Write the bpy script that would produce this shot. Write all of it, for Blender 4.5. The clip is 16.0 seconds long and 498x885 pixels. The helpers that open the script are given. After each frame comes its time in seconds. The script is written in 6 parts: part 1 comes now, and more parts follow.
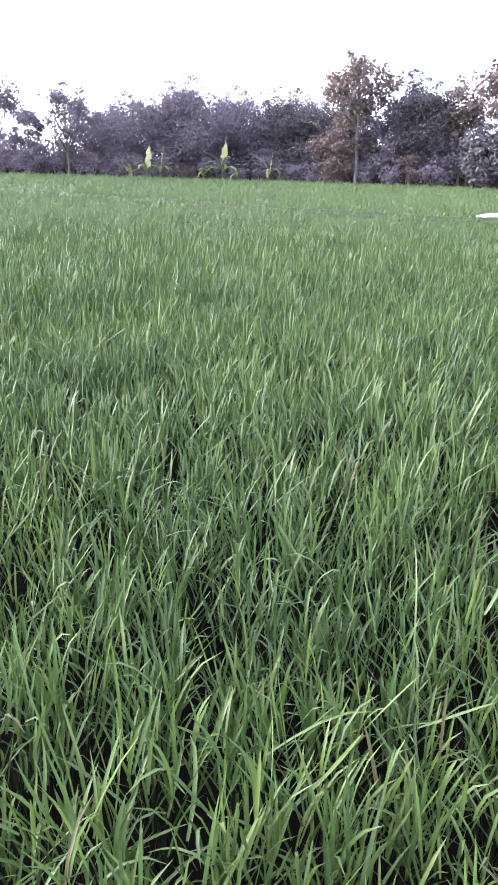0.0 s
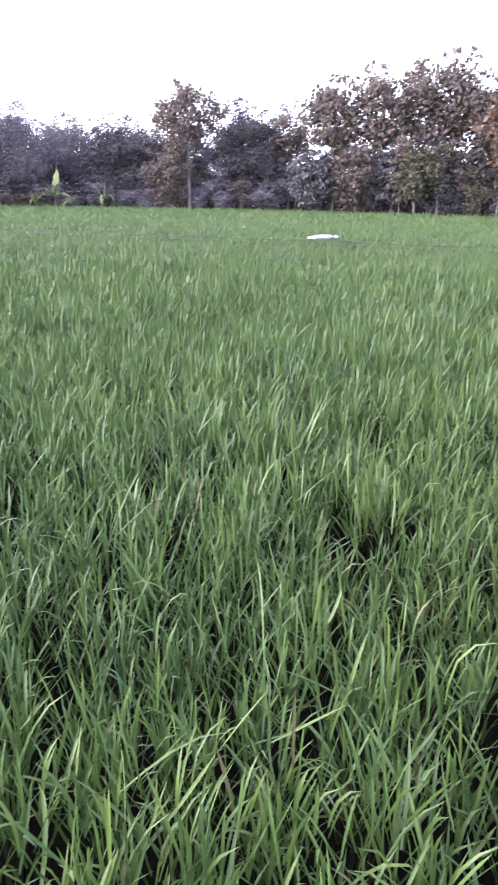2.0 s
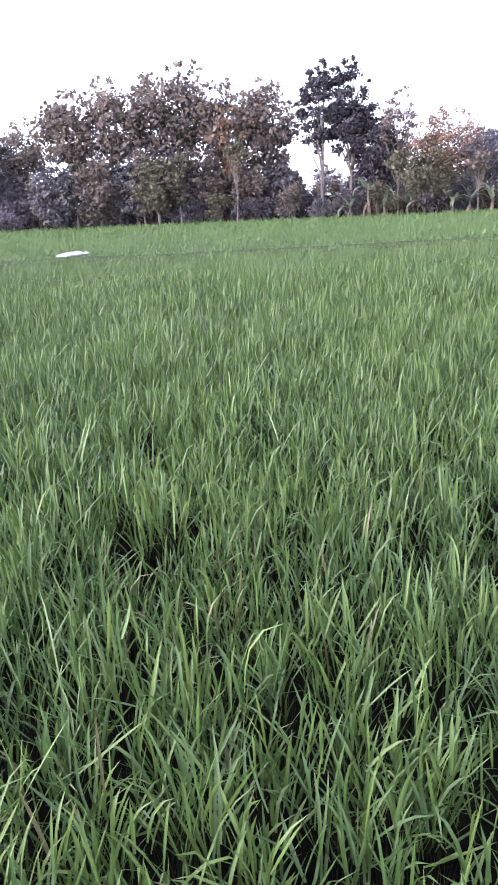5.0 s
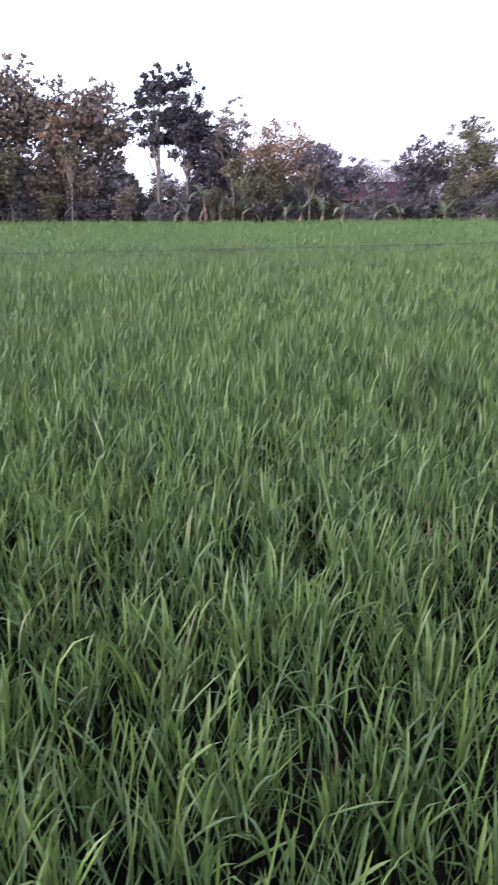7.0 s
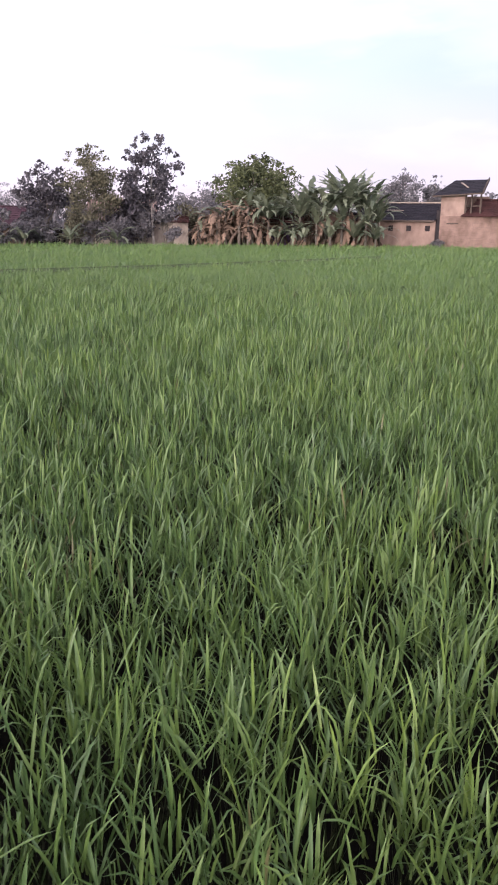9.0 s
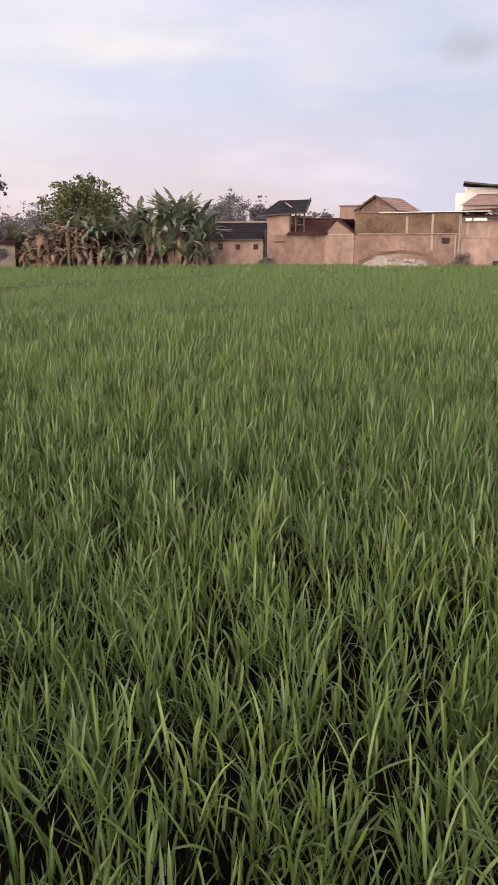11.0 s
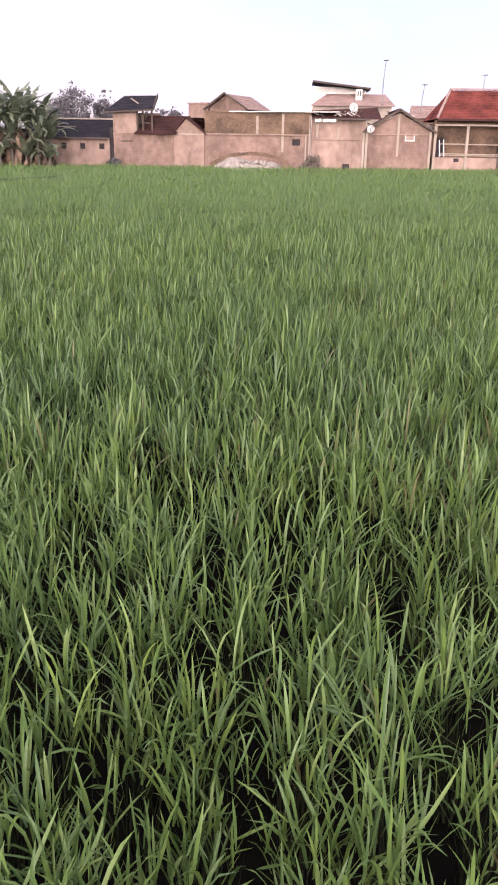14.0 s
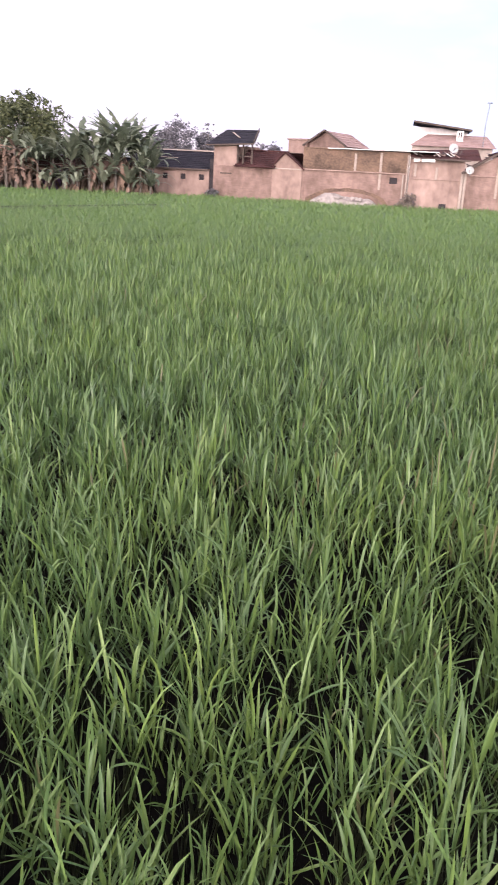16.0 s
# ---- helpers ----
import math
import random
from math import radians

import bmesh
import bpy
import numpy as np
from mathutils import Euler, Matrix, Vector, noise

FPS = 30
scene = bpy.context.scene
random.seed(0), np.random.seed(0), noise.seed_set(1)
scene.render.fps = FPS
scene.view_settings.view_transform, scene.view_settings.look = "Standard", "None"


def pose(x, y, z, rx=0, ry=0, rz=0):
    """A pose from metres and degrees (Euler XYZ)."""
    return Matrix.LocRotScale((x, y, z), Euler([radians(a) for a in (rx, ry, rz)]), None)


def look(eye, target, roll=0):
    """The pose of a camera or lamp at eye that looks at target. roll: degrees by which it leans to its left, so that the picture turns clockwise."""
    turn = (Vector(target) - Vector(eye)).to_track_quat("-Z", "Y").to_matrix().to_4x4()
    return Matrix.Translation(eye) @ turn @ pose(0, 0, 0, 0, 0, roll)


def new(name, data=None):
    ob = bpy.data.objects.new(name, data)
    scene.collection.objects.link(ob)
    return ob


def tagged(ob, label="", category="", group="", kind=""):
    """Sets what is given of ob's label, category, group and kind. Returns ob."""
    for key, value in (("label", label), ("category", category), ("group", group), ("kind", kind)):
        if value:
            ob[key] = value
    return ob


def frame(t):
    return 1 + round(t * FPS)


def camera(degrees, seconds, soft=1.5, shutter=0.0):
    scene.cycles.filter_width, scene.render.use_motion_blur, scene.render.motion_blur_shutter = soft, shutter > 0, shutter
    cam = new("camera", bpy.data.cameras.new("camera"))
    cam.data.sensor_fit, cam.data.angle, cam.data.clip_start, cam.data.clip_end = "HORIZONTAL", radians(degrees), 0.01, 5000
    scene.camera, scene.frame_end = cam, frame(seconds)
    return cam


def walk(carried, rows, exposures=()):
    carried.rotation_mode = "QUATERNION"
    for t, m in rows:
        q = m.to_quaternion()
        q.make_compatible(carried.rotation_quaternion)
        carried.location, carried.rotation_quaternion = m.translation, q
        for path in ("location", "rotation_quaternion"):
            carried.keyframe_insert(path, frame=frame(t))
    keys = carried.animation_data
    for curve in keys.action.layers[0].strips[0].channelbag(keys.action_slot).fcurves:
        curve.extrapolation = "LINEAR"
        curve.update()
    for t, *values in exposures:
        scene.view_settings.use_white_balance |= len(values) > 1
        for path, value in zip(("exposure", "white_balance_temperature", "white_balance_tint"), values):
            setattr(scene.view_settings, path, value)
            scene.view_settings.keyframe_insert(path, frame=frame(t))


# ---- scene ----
cam = camera(34.7, 16.0, soft=1.65, shutter=0.3)


def view(x, y, heading, pitch, lean):
    """A pose at eye height: heading clockwise from +y, pitch up, lean to the right, in degrees."""
    a, b = radians(heading), radians(pitch)
    eye = Vector((x, y, 1.6))
    return look(eye, eye + Vector((math.sin(a) * math.cos(b), math.cos(a) * math.cos(b), math.sin(b))), -lean)


PATH = [
    (0, 0.000, 0.000, 0.00, -19.45, -1.51),
    (0.5, 0.013, 0.006, 0.52, -19.68, -0.92),
    (1, 0.021, 0.006, 2.03, -18.99, -0.84),
    (1.2, 0.025, 0.005, 3.58, -18.95, -0.89),
    (1.5, 0.031, 0.004, 5.90, -18.46, -0.78),
    (1.7, 0.037, 0.004, 7.65, -18.13, -1.05),
    (2, 0.046, 0.003, 11.02, -17.57, -0.89),
    (2.2, 0.055, 0.001, 12.89, -17.18, -0.76),
    (2.5, 0.068, -0.003, 15.87, -16.89, 0.47),
    (2.7, 0.074, -0.007, 17.85, -16.58, 1.18),
    (3, 0.082, -0.013, 20.56, -17.14, 1.90),
    (3.2, 0.083, -0.017, 21.92, -17.06, 1.79),
    (5.3, 0.085, -0.020, 28.80, -16.91, 2.44),
    (5.5, 0.088, -0.022, 30.25, -16.73, 1.73),
    (6, 0.109, -0.037, 32.64, -16.14, 1.20),
    (6.5, 0.145, -0.048, 32.77, -15.78, 0.80),
    (6.7, 0.147, -0.050, 34.79, -17.30, 0.93),
    (7, 0.150, -0.052, 39.17, -17.02, 0.34),
    (7.2, 0.132, -0.049, 41.68, -16.77, -1.13),
    (7.5, 0.105, -0.045, 46.74, -17.72, -2.27),
    (7.7, 0.099, -0.046, 50.62, -17.79, -1.91),
    (8, 0.090, -0.047, 55.99, -17.87, -1.89),
    (8.2, 0.106, -0.056, 59.06, -17.59, -2.20),
    (8.5, 0.129, -0.069, 61.73, -17.07, -2.41),
    (8.7, 0.147, -0.084, 63.45, -16.42, -1.23),
    (9, 0.173, -0.107, 64.97, -15.27, -0.81),
    (9.2, 0.180, -0.114, 65.88, -14.62, -0.68),
    (9.5, 0.191, -0.124, 67.16, -13.84, -1.20),
    (10, 0.200, -0.137, 70.37, -13.06, -0.73),
    (10.2, 0.200, -0.138, 71.94, -13.04, -0.78),
    (12.3, 0.198, -0.138, 83.68, -12.05, -0.53),
    (12.5, 0.194, -0.138, 85.38, -11.03, -1.39),
    (12.8, 0.190, -0.140, 87.30, -12.47, -1.54),
    (13, 0.188, -0.142, 87.00, -14.79, -1.11),
    (13.2, 0.190, -0.144, 87.37, -16.13, -0.75),
    (13.5, 0.193, -0.148, 87.53, -17.26, -0.49),
    (13.7, 0.194, -0.146, 87.73, -18.26, -0.64),
    (14, 0.196, -0.142, 87.02, -20.33, -0.85),
    (14.5, 0.195, -0.133, 86.49, -21.13, -1.24),
    (15, 0.194, -0.125, 86.03, -20.93, -1.95),
    (15.5, 0.188, -0.123, 84.27, -19.27, -2.56),
    (15.7, 0.184, -0.125, 83.18, -18.94, -2.61),
    (16, 0.179, -0.128, 81.12, -18.30, -3.05),
]
EXPOSURES = [(0, 2.26, 5400, 14), (3, 2.08, 5400, 14), (5.5, 1.97, 5400, 13), (6, 1.72, 5400, 12), (7, 1.46, 5500, 12), (8.5, 1.44, 5700, 12), (9, 1.30, 6000, 12), (9.5, 1.00, 6600, 10), (10, 0.94, 6750, 10),
             (12.5, 0.82, 6950, 10), (13, 0.84, 6950, 11), (13.5, 1.10, 6750, 12), (14, 1.46, 6200, 14), (14.5, 1.76, 5750, 14), (15.5, 1.76, 5650, 14), (16, 1.56, 5950, 14)]
walk(cam, [(t, view(x, y, a, p, r)) for t, x, y, a, p, r in PATH], EXPOSURES)

# ---- sky and sun: low evening sun behind thin cloud, to the west ----
SUN_HEADING, SUN_HEIGHT = -82.0, 4.5
CLOUD = (90.8, 12.1)


def sun_direction():
    a, b = radians(SUN_HEADING), radians(SUN_HEIGHT)
    return Vector((math.sin(a) * math.cos(b), math.cos(a) * math.cos(b), math.sin(b)))


world = bpy.data.worlds.new("evening_sky")
scene.world = world
world.use_nodes = True
wn, wl = world.node_tree.nodes, world.node_tree.links
wn.clear()
sky = wn.new("ShaderNodeTexSky")
sky.sky_type, sky.sun_disc = "NISHITA", False
sky.sun_elevation, sky.sun_rotation = radians(SUN_HEIGHT), radians(SUN_HEADING)
sky.air_density, sky.dust_density, sky.ozone_density = 1.0, 1.6, 1.5
back_sky = wn.new("ShaderNodeBackground")
back_sky.inputs["Strength"].default_value = 0.11
wl.new(sky.outputs[0], back_sky.inputs["Color"])
coord = wn.new("ShaderNodeTexCoord")
# thin cloud veil: whiter towards the sun, blue-violet away from it, rosy low down, with soft drifts
toward = wn.new("ShaderNodeVectorMath")
toward.operation = "DOT_PRODUCT"
toward.inputs[1].default_value = sun_direction()
wl.new(coord.outputs["Generated"], toward.inputs[0])
half_turn = wn.new("ShaderNodeMath")
half_turn.operation = "MULTIPLY_ADD"
half_turn.inputs[1].default_value, half_turn.inputs[2].default_value = 0.5, 0.5
wl.new(toward.outputs["Value"], half_turn.inputs[0])
veil = wn.new("ShaderNodeValToRGB")
veil.color_ramp.elements[0].position, veil.color_ramp.elements[0].color = 0.02, (0.365, 0.385, 0.515, 1)
veil.color_ramp.elements[1].position, veil.color_ramp.elements[1].color = 0.97, (3.3, 2.8, 2.55, 1)
mid = veil.color_ramp.elements.new(0.45)
mid.color = (0.98, 0.95, 1.02, 1)
veil.color_ramp.elements.new(0.13).color = (0.485, 0.495, 0.605, 1)
wl.new(half_turn.outputs[0], veil.inputs["Fac"])
parts = wn.new("ShaderNodeSeparateXYZ")
wl.new(coord.outputs["Generated"], parts.inputs[0])
near_rim = wn.new("ShaderNodeMapRange")
near_rim.inputs["From Min"].default_value, near_rim.inputs["From Max"].default_value = 0.02, 0.17
near_rim.inputs["To Min"].default_value, near_rim.inputs["To Max"].default_value = 0.85, 0.0
wl.new(parts.outputs["Z"], near_rim.inputs["Value"])
rosy = wn.new("ShaderNodeMix")
rosy.data_type = "RGBA"
rosy.inputs[7].default_value = (0.47, 0.375, 0.395, 1)
rosy_side = wn.new("ShaderNodeMapRange")
rosy_side.inputs["From Min"].default_value, rosy_side.inputs["From Max"].default_value = 0.0, 0.03
wl.new(half_turn.outputs[0], rosy_side.inputs["Value"])
rosy_end = wn.new("ShaderNodeMapRange")
rosy_end.inputs["From Min"].default_value, rosy_end.inputs["From Max"].default_value = 0.40, 0.20
wl.new(half_turn.outputs[0], rosy_end.inputs["Value"])
rosy_band = wn.new("ShaderNodeMath")
rosy_band.operation = "MULTIPLY"
wl.new(rosy_side.outputs["Result"], rosy_band.inputs[0])
wl.new(rosy_end.outputs["Result"], rosy_band.inputs[1])
rosy_amount = wn.new("ShaderNodeMath")
rosy_amount.operation = "MULTIPLY"
wl.new(near_rim.outputs["Result"], rosy_amount.inputs[0])
wl.new(rosy_band.outputs[0], rosy_amount.inputs[1])
wl.new(rosy_amount.outputs[0], rosy.inputs[0])
wl.new(veil.outputs["Color"], rosy.inputs[6])
spread = wn.new("ShaderNodeMapping")
spread.inputs["Scale"].default_value = (3.0, 3.0, 11.0)
wl.new(coord.outputs["Generated"], spread.inputs["Vector"])
puff = wn.new("ShaderNodeTexNoise")
puff.inputs["Scale"].default_value, puff.inputs["Detail"].default_value = 1.3, 5.0
wl.new(spread.outputs[0], puff.inputs["Vector"])
puff_cover = wn.new("ShaderNodeMapRange")
puff_cover.inputs["From Min"].default_value, puff_cover.inputs["From Max"].default_value = 0.50, 0.68
puff_cover.inputs["To Min"].default_value, puff_cover.inputs["To Max"].default_value = 0.0, 0.35
wl.new(puff.outputs["Fac"], puff_cover.inputs["Value"])
clouded = wn.new("ShaderNodeMix")
clouded.data_type = "RGBA"
clouded.inputs[7].default_value = (0.58, 0.535, 0.57, 1)
wl.new(puff_cover.outputs["Result"], clouded.inputs[0])
wl.new(rosy.outputs[2], clouded.inputs[6])
stretch = wn.new("ShaderNodeMapping")
stretch.inputs["Scale"].default_value = (1.6, 1.6, 5.0)
wl.new(coord.outputs["Generated"], stretch.inputs["Vector"])
drift = wn.new("ShaderNodeTexNoise")
drift.inputs["Scale"].default_value, drift.inputs["Detail"].default_value = 1.5, 4.0
drift.inputs["Roughness"].default_value, drift.inputs["Distortion"].default_value = 0.45, 0.4
wl.new(stretch.outputs[0], drift.inputs["Vector"])
cover = wn.new("ShaderNodeMapRange")
cover.inputs["From Min"].default_value, cover.inputs["From Max"].default_value = 0.35, 0.65
cover.inputs["To Min"].default_value, cover.inputs["To Max"].default_value = 0.75, 0.97
wl.new(drift.outputs["Fac"], cover.inputs["Value"])
back_veil = wn.new("ShaderNodeBackground")
# the evening sky is dimmer overhead than along its rim
dusk = wn.new("ShaderNodeMapRange")
dusk.interpolation_type = "SMOOTHSTEP"
dusk.inputs["From Min"].default_value, dusk.inputs["From Max"].default_value = 0.32, 0.95
dusk.inputs["To Min"].default_value, dusk.inputs["To Max"].default_value = 1.0, 0.50
wl.new(parts.outputs["Z"], dusk.inputs["Value"])
wl.new(dusk.outputs["Result"], back_veil.inputs["Strength"])
# one small grey cloud high over the houses
cloud_at = Vector((math.sin(radians(CLOUD[0])) * math.cos(radians(CLOUD[1])), math.cos(radians(CLOUD[0])) * math.cos(radians(CLOUD[1])), math.sin(radians(CLOUD[1]))))
aside = wn.new("ShaderNodeVectorMath")
aside.operation = "SUBTRACT"
aside.inputs[1].default_value = cloud_at
wl.new(coord.outputs["Generated"], aside.inputs[0])
oval = wn.new("ShaderNodeVectorMath")
oval.operation = "MULTIPLY"
oval.inputs[1].default_value = (1.0, 1.0, 2.0)
wl.new(aside.outputs[0], oval.inputs[0])
reach = wn.new("ShaderNodeVectorMath")
reach.operation = "LENGTH"
wl.new(oval.outputs[0], reach.inputs[0])
frayed = wn.new("ShaderNodeTexNoise")
frayed.inputs["Scale"].default_value, frayed.inputs["Detail"].default_value = 28.0, 4.0
wl.new(coord.outputs["Generated"], frayed.inputs["Vector"])
ragged = wn.new("ShaderNodeMath")
ragged.operation = "MULTIPLY_ADD"
ragged.inputs[1].default_value = 0.06
wl.new(frayed.outputs["Fac"], ragged.inputs[0])
wl.new(reach.outputs["Value"], ragged.inputs[2])
small_cloud = wn.new("ShaderNodeMapRange")
small_cloud.inputs["From Min"].default_value, small_cloud.inputs["From Max"].default_value = 0.075, 0.035
small_cloud.inputs["To Min"].default_value, small_cloud.inputs["To Max"].default_value = 0.0, 0.95
wl.new(ragged.outputs[0], small_cloud.inputs["Value"])
with_cloud = wn.new("ShaderNodeMix")
with_cloud.data_type = "RGBA"
with_cloud.inputs[7].default_value = (0.33, 0.33, 0.40, 1)
wl.new(small_cloud.outputs["Result"], with_cloud.inputs[0])
# a long streak of white cloud over the grove and the first houses
streak_at = Vector((math.sin(radians(68)) * math.cos(radians(12.6)), math.cos(radians(68)) * math.cos(radians(12.6)), math.sin(radians(12.6))))
along = wn.new("ShaderNodeVectorMath")
along.operation = "SUBTRACT"
along.inputs[1].default_value = streak_at
wl.new(coord.outputs["Generated"], along.inputs[0])
flat_oval = wn.new("ShaderNodeVectorMath")
flat_oval.operation = "MULTIPLY"
flat_oval.inputs[1].default_value = (1.0, 1.0, 5.5)
wl.new(along.outputs[0], flat_oval.inputs[0])
streak_reach = wn.new("ShaderNodeVectorMath")
streak_reach.operation = "LENGTH"
wl.new(flat_oval.outputs[0], streak_reach.inputs[0])
wisp_place = wn.new("ShaderNodeMapping")
wisp_place.inputs["Scale"].default_value = (1.0, 1.0, 3.5)
wl.new(coord.outputs["Generated"], wisp_place.inputs["Vector"])
wisps = wn.new("ShaderNodeTexNoise")
wisps.inputs["Scale"].default_value, wisps.inputs["Detail"].default_value = 7.0, 4.0
wl.new(wisp_place.outputs[0], wisps.inputs["Vector"])
streak_ragged = wn.new("ShaderNodeMath")
streak_ragged.operation = "MULTIPLY_ADD"
streak_ragged.inputs[1].default_value = 0.34
wl.new(wisps.outputs["Fac"], streak_ragged.inputs[0])
wl.new(streak_reach.outputs["Value"], streak_ragged.inputs[2])
streak_cover = wn.new("ShaderNodeMapRange")
streak_cover.inputs["From Min"].default_value, streak_cover.inputs["From Max"].default_value = 0.36, 0.20
streak_cover.inputs["To Min"].default_value, streak_cover.inputs["To Max"].default_value = 0.0, 0.85
wl.new(streak_ragged.outputs[0], streak_cover.inputs["Value"])
with_streak = wn.new("ShaderNodeMix")
with_streak.data_type = "RGBA"
with_streak.inputs[7].default_value = (0.62, 0.575, 0.60, 1)
wl.new(streak_cover.outputs["Result"], with_streak.inputs[0])
wl.new(clouded.outputs[2], with_streak.inputs[6])
wl.new(with_streak.outputs[2], with_cloud.inputs[6])
wl.new(with_cloud.outputs[2], back_veil.inputs["Color"])
mixed = wn.new("ShaderNodeMixShader")
wl.new(cover.outputs["Result"], mixed.inputs["Fac"])
wl.new(back_sky.outputs[0], mixed.inputs[1])
wl.new(back_veil.outputs[0], mixed.inputs[2])
wo = wn.new("ShaderNodeOutputWorld")
wl.new(mixed.outputs[0], wo.inputs["Surface"])

sun = new("sun", bpy.data.lights.new("sun", "SUN"))
sun.data.energy, sun.data.angle, sun.data.color = 1.25, radians(9), (1.0, 0.83, 0.73)
sun.matrix_world = look(sun_direction() * 100, (0, 0, 0))


# ---- materials ----
def surface(name, low, high, rough=0.8, scale=3.0, fine=40.0, bump=0.3, spec=0.3, streak=1.0, island=False, per_object=False, through_light=0.0, extra=None, sharp=0.0):
    """Two scales of colour variation between low and high, fine relief; all in metres."""
    m = bpy.data.materials.new(name)
    m.use_nodes = True
    n, l = m.node_tree.nodes, m.node_tree.links
    b = n["Principled BSDF"]
    geo = n.new("ShaderNodeNewGeometry")
    place = n.new("ShaderNodeMapping")
    place.inputs["Scale"].default_value = (1, 1, streak)
    l.new(geo.outputs["Position"], place.inputs["Vector"])
    big = n.new("ShaderNodeTexNoise")
    big.inputs["Scale"].default_value, big.inputs["Detail"].default_value = scale, 5
    l.new(place.outputs[0], big.inputs["Vector"])
    small = n.new("ShaderNodeTexNoise")
    small.inputs["Scale"].default_value, small.inputs["Detail"].default_value = fine, 4
    l.new(place.outputs[0], small.inputs["Vector"])
    blend = n.new("ShaderNodeMix")
    blend.inputs[0].default_value = 0.35
    l.new(big.outputs["Fac"], blend.inputs[2])
    l.new(small.outputs["Fac"], blend.inputs[3])
    value = blend.outputs[0]
    if island or per_object:
        other = n.new("ShaderNodeObjectInfo") if per_object else geo
        mix2 = n.new("ShaderNodeMix")
        mix2.inputs[0].default_value = 0.45 if island is True or per_object else island
        l.new(value, mix2.inputs[2])
        l.new(other.outputs["Random" if per_object else "Random Per Island"], mix2.inputs[3])
        value = mix2.outputs[0]
    ramp = n.new("ShaderNodeValToRGB")
    e = ramp.color_ramp.elements
    e[0].position, e[0].color = 0.28 + sharp, (*low, 1)
    e[1].position, e[1].color = 0.72 - sharp, (*high, 1)
    for p, c in extra or ():
        e.new(p).color = (*c, 1)
    l.new(value, ramp.inputs["Fac"])
    l.new(ramp.outputs["Color"], b.inputs["Base Color"])
    b.inputs["Roughness"].default_value = rough
    b.inputs["Specular IOR Level"].default_value = spec
    if bump:
        bp = n.new("ShaderNodeBump")
        bp.inputs["Strength"].default_value, bp.inputs["Distance"].default_value = bump, 0.02
        l.new(small.outputs["Fac"], bp.inputs["Height"])
        l.new(bp.outputs[0], b.inputs["Normal"])
    if through_light:
        tl = n.new("ShaderNodeBsdfTranslucent")
        l.new(ramp.outputs["Color"], tl.inputs["Color"])
        ms = n.new("ShaderNodeMixShader")
        ms.inputs[0].default_value = through_light
        l.new(b.outputs[0], ms.inputs[1])
        l.new(tl.outputs[0], ms.inputs[2])
        l.new(ms.outputs[0], n["Material Output"].inputs["Surface"])
    return m


def brickwork(name, a, b2, mortar):
    """Weathered brick courses seen from afar, with stains."""
    m = surface(name, a, b2, 0.9, 0.6, 3.0, 0.0, 0.2, streak=0.7, sharp=0.01)
    n, l = m.node_tree.nodes, m.node_tree.links
    geo = n.new("ShaderNodeNewGeometry")
    turn = n.new("ShaderNodeMapping")
    turn.inputs["Rotation"].default_value = (radians(90), 0, radians(90))
    l.new(geo.outputs["Position"], turn.inputs["Vector"])
    br = n.new("ShaderNodeTexBrick")
    br.inputs["Scale"].default_value = 1.0
    br.inputs["Brick Width"].default_value, br.inputs["Row Height"].default_value = 0.22, 0.07
    br.inputs["Mortar Size"].default_value = 0.008
    br.inputs["Color1"].default_value, br.inputs["Color2"].default_value = (1, 1, 1, 1), (0.86, 0.85, 0.85, 1)
    br.inputs["Mortar"].default_value = (*mortar, 1)
    sep = n.new("ShaderNodeSeparateXYZ")
    com = n.new("ShaderNodeCombineXYZ")
    l.new(geo.outputs["Position"], sep.inputs[0])
    add = n.new("ShaderNodeMath")
    l.new(sep.outputs["X"], add.inputs[0])
    l.new(sep.outputs["Y"], add.inputs[1])
    l.new(add.outputs[0], com.inputs["X"])
    l.new(sep.outputs["Z"], com.inputs["Y"])
    l.new(com.outputs[0], br.inputs["Vector"])
    mul = n.new("ShaderNodeMix")
    mul.data_type, mul.blend_type = "RGBA", "MULTIPLY"
    mul.inputs[0].default_value = 1.0
    ramp = [x for x in n if x.type == "VALTORGB"][0]
    l.new(ramp.outputs["Color"], mul.inputs[6])
    l.new(br.outputs["Color"], mul.inputs[7])
    l.new(mul.outputs[2], n["Principled BSDF"].inputs["Base Color"])
    bp = n.new("ShaderNodeBump")
    bp.inputs["Strength"].default_value, bp.inputs["Distance"].default_value = 0.5, 0.01
    l.new(br.outputs["Fac"], bp.inputs["Height"])
    bp.invert = True
    l.new(bp.outputs[0], n["Principled BSDF"].inputs["Normal"])
    return m


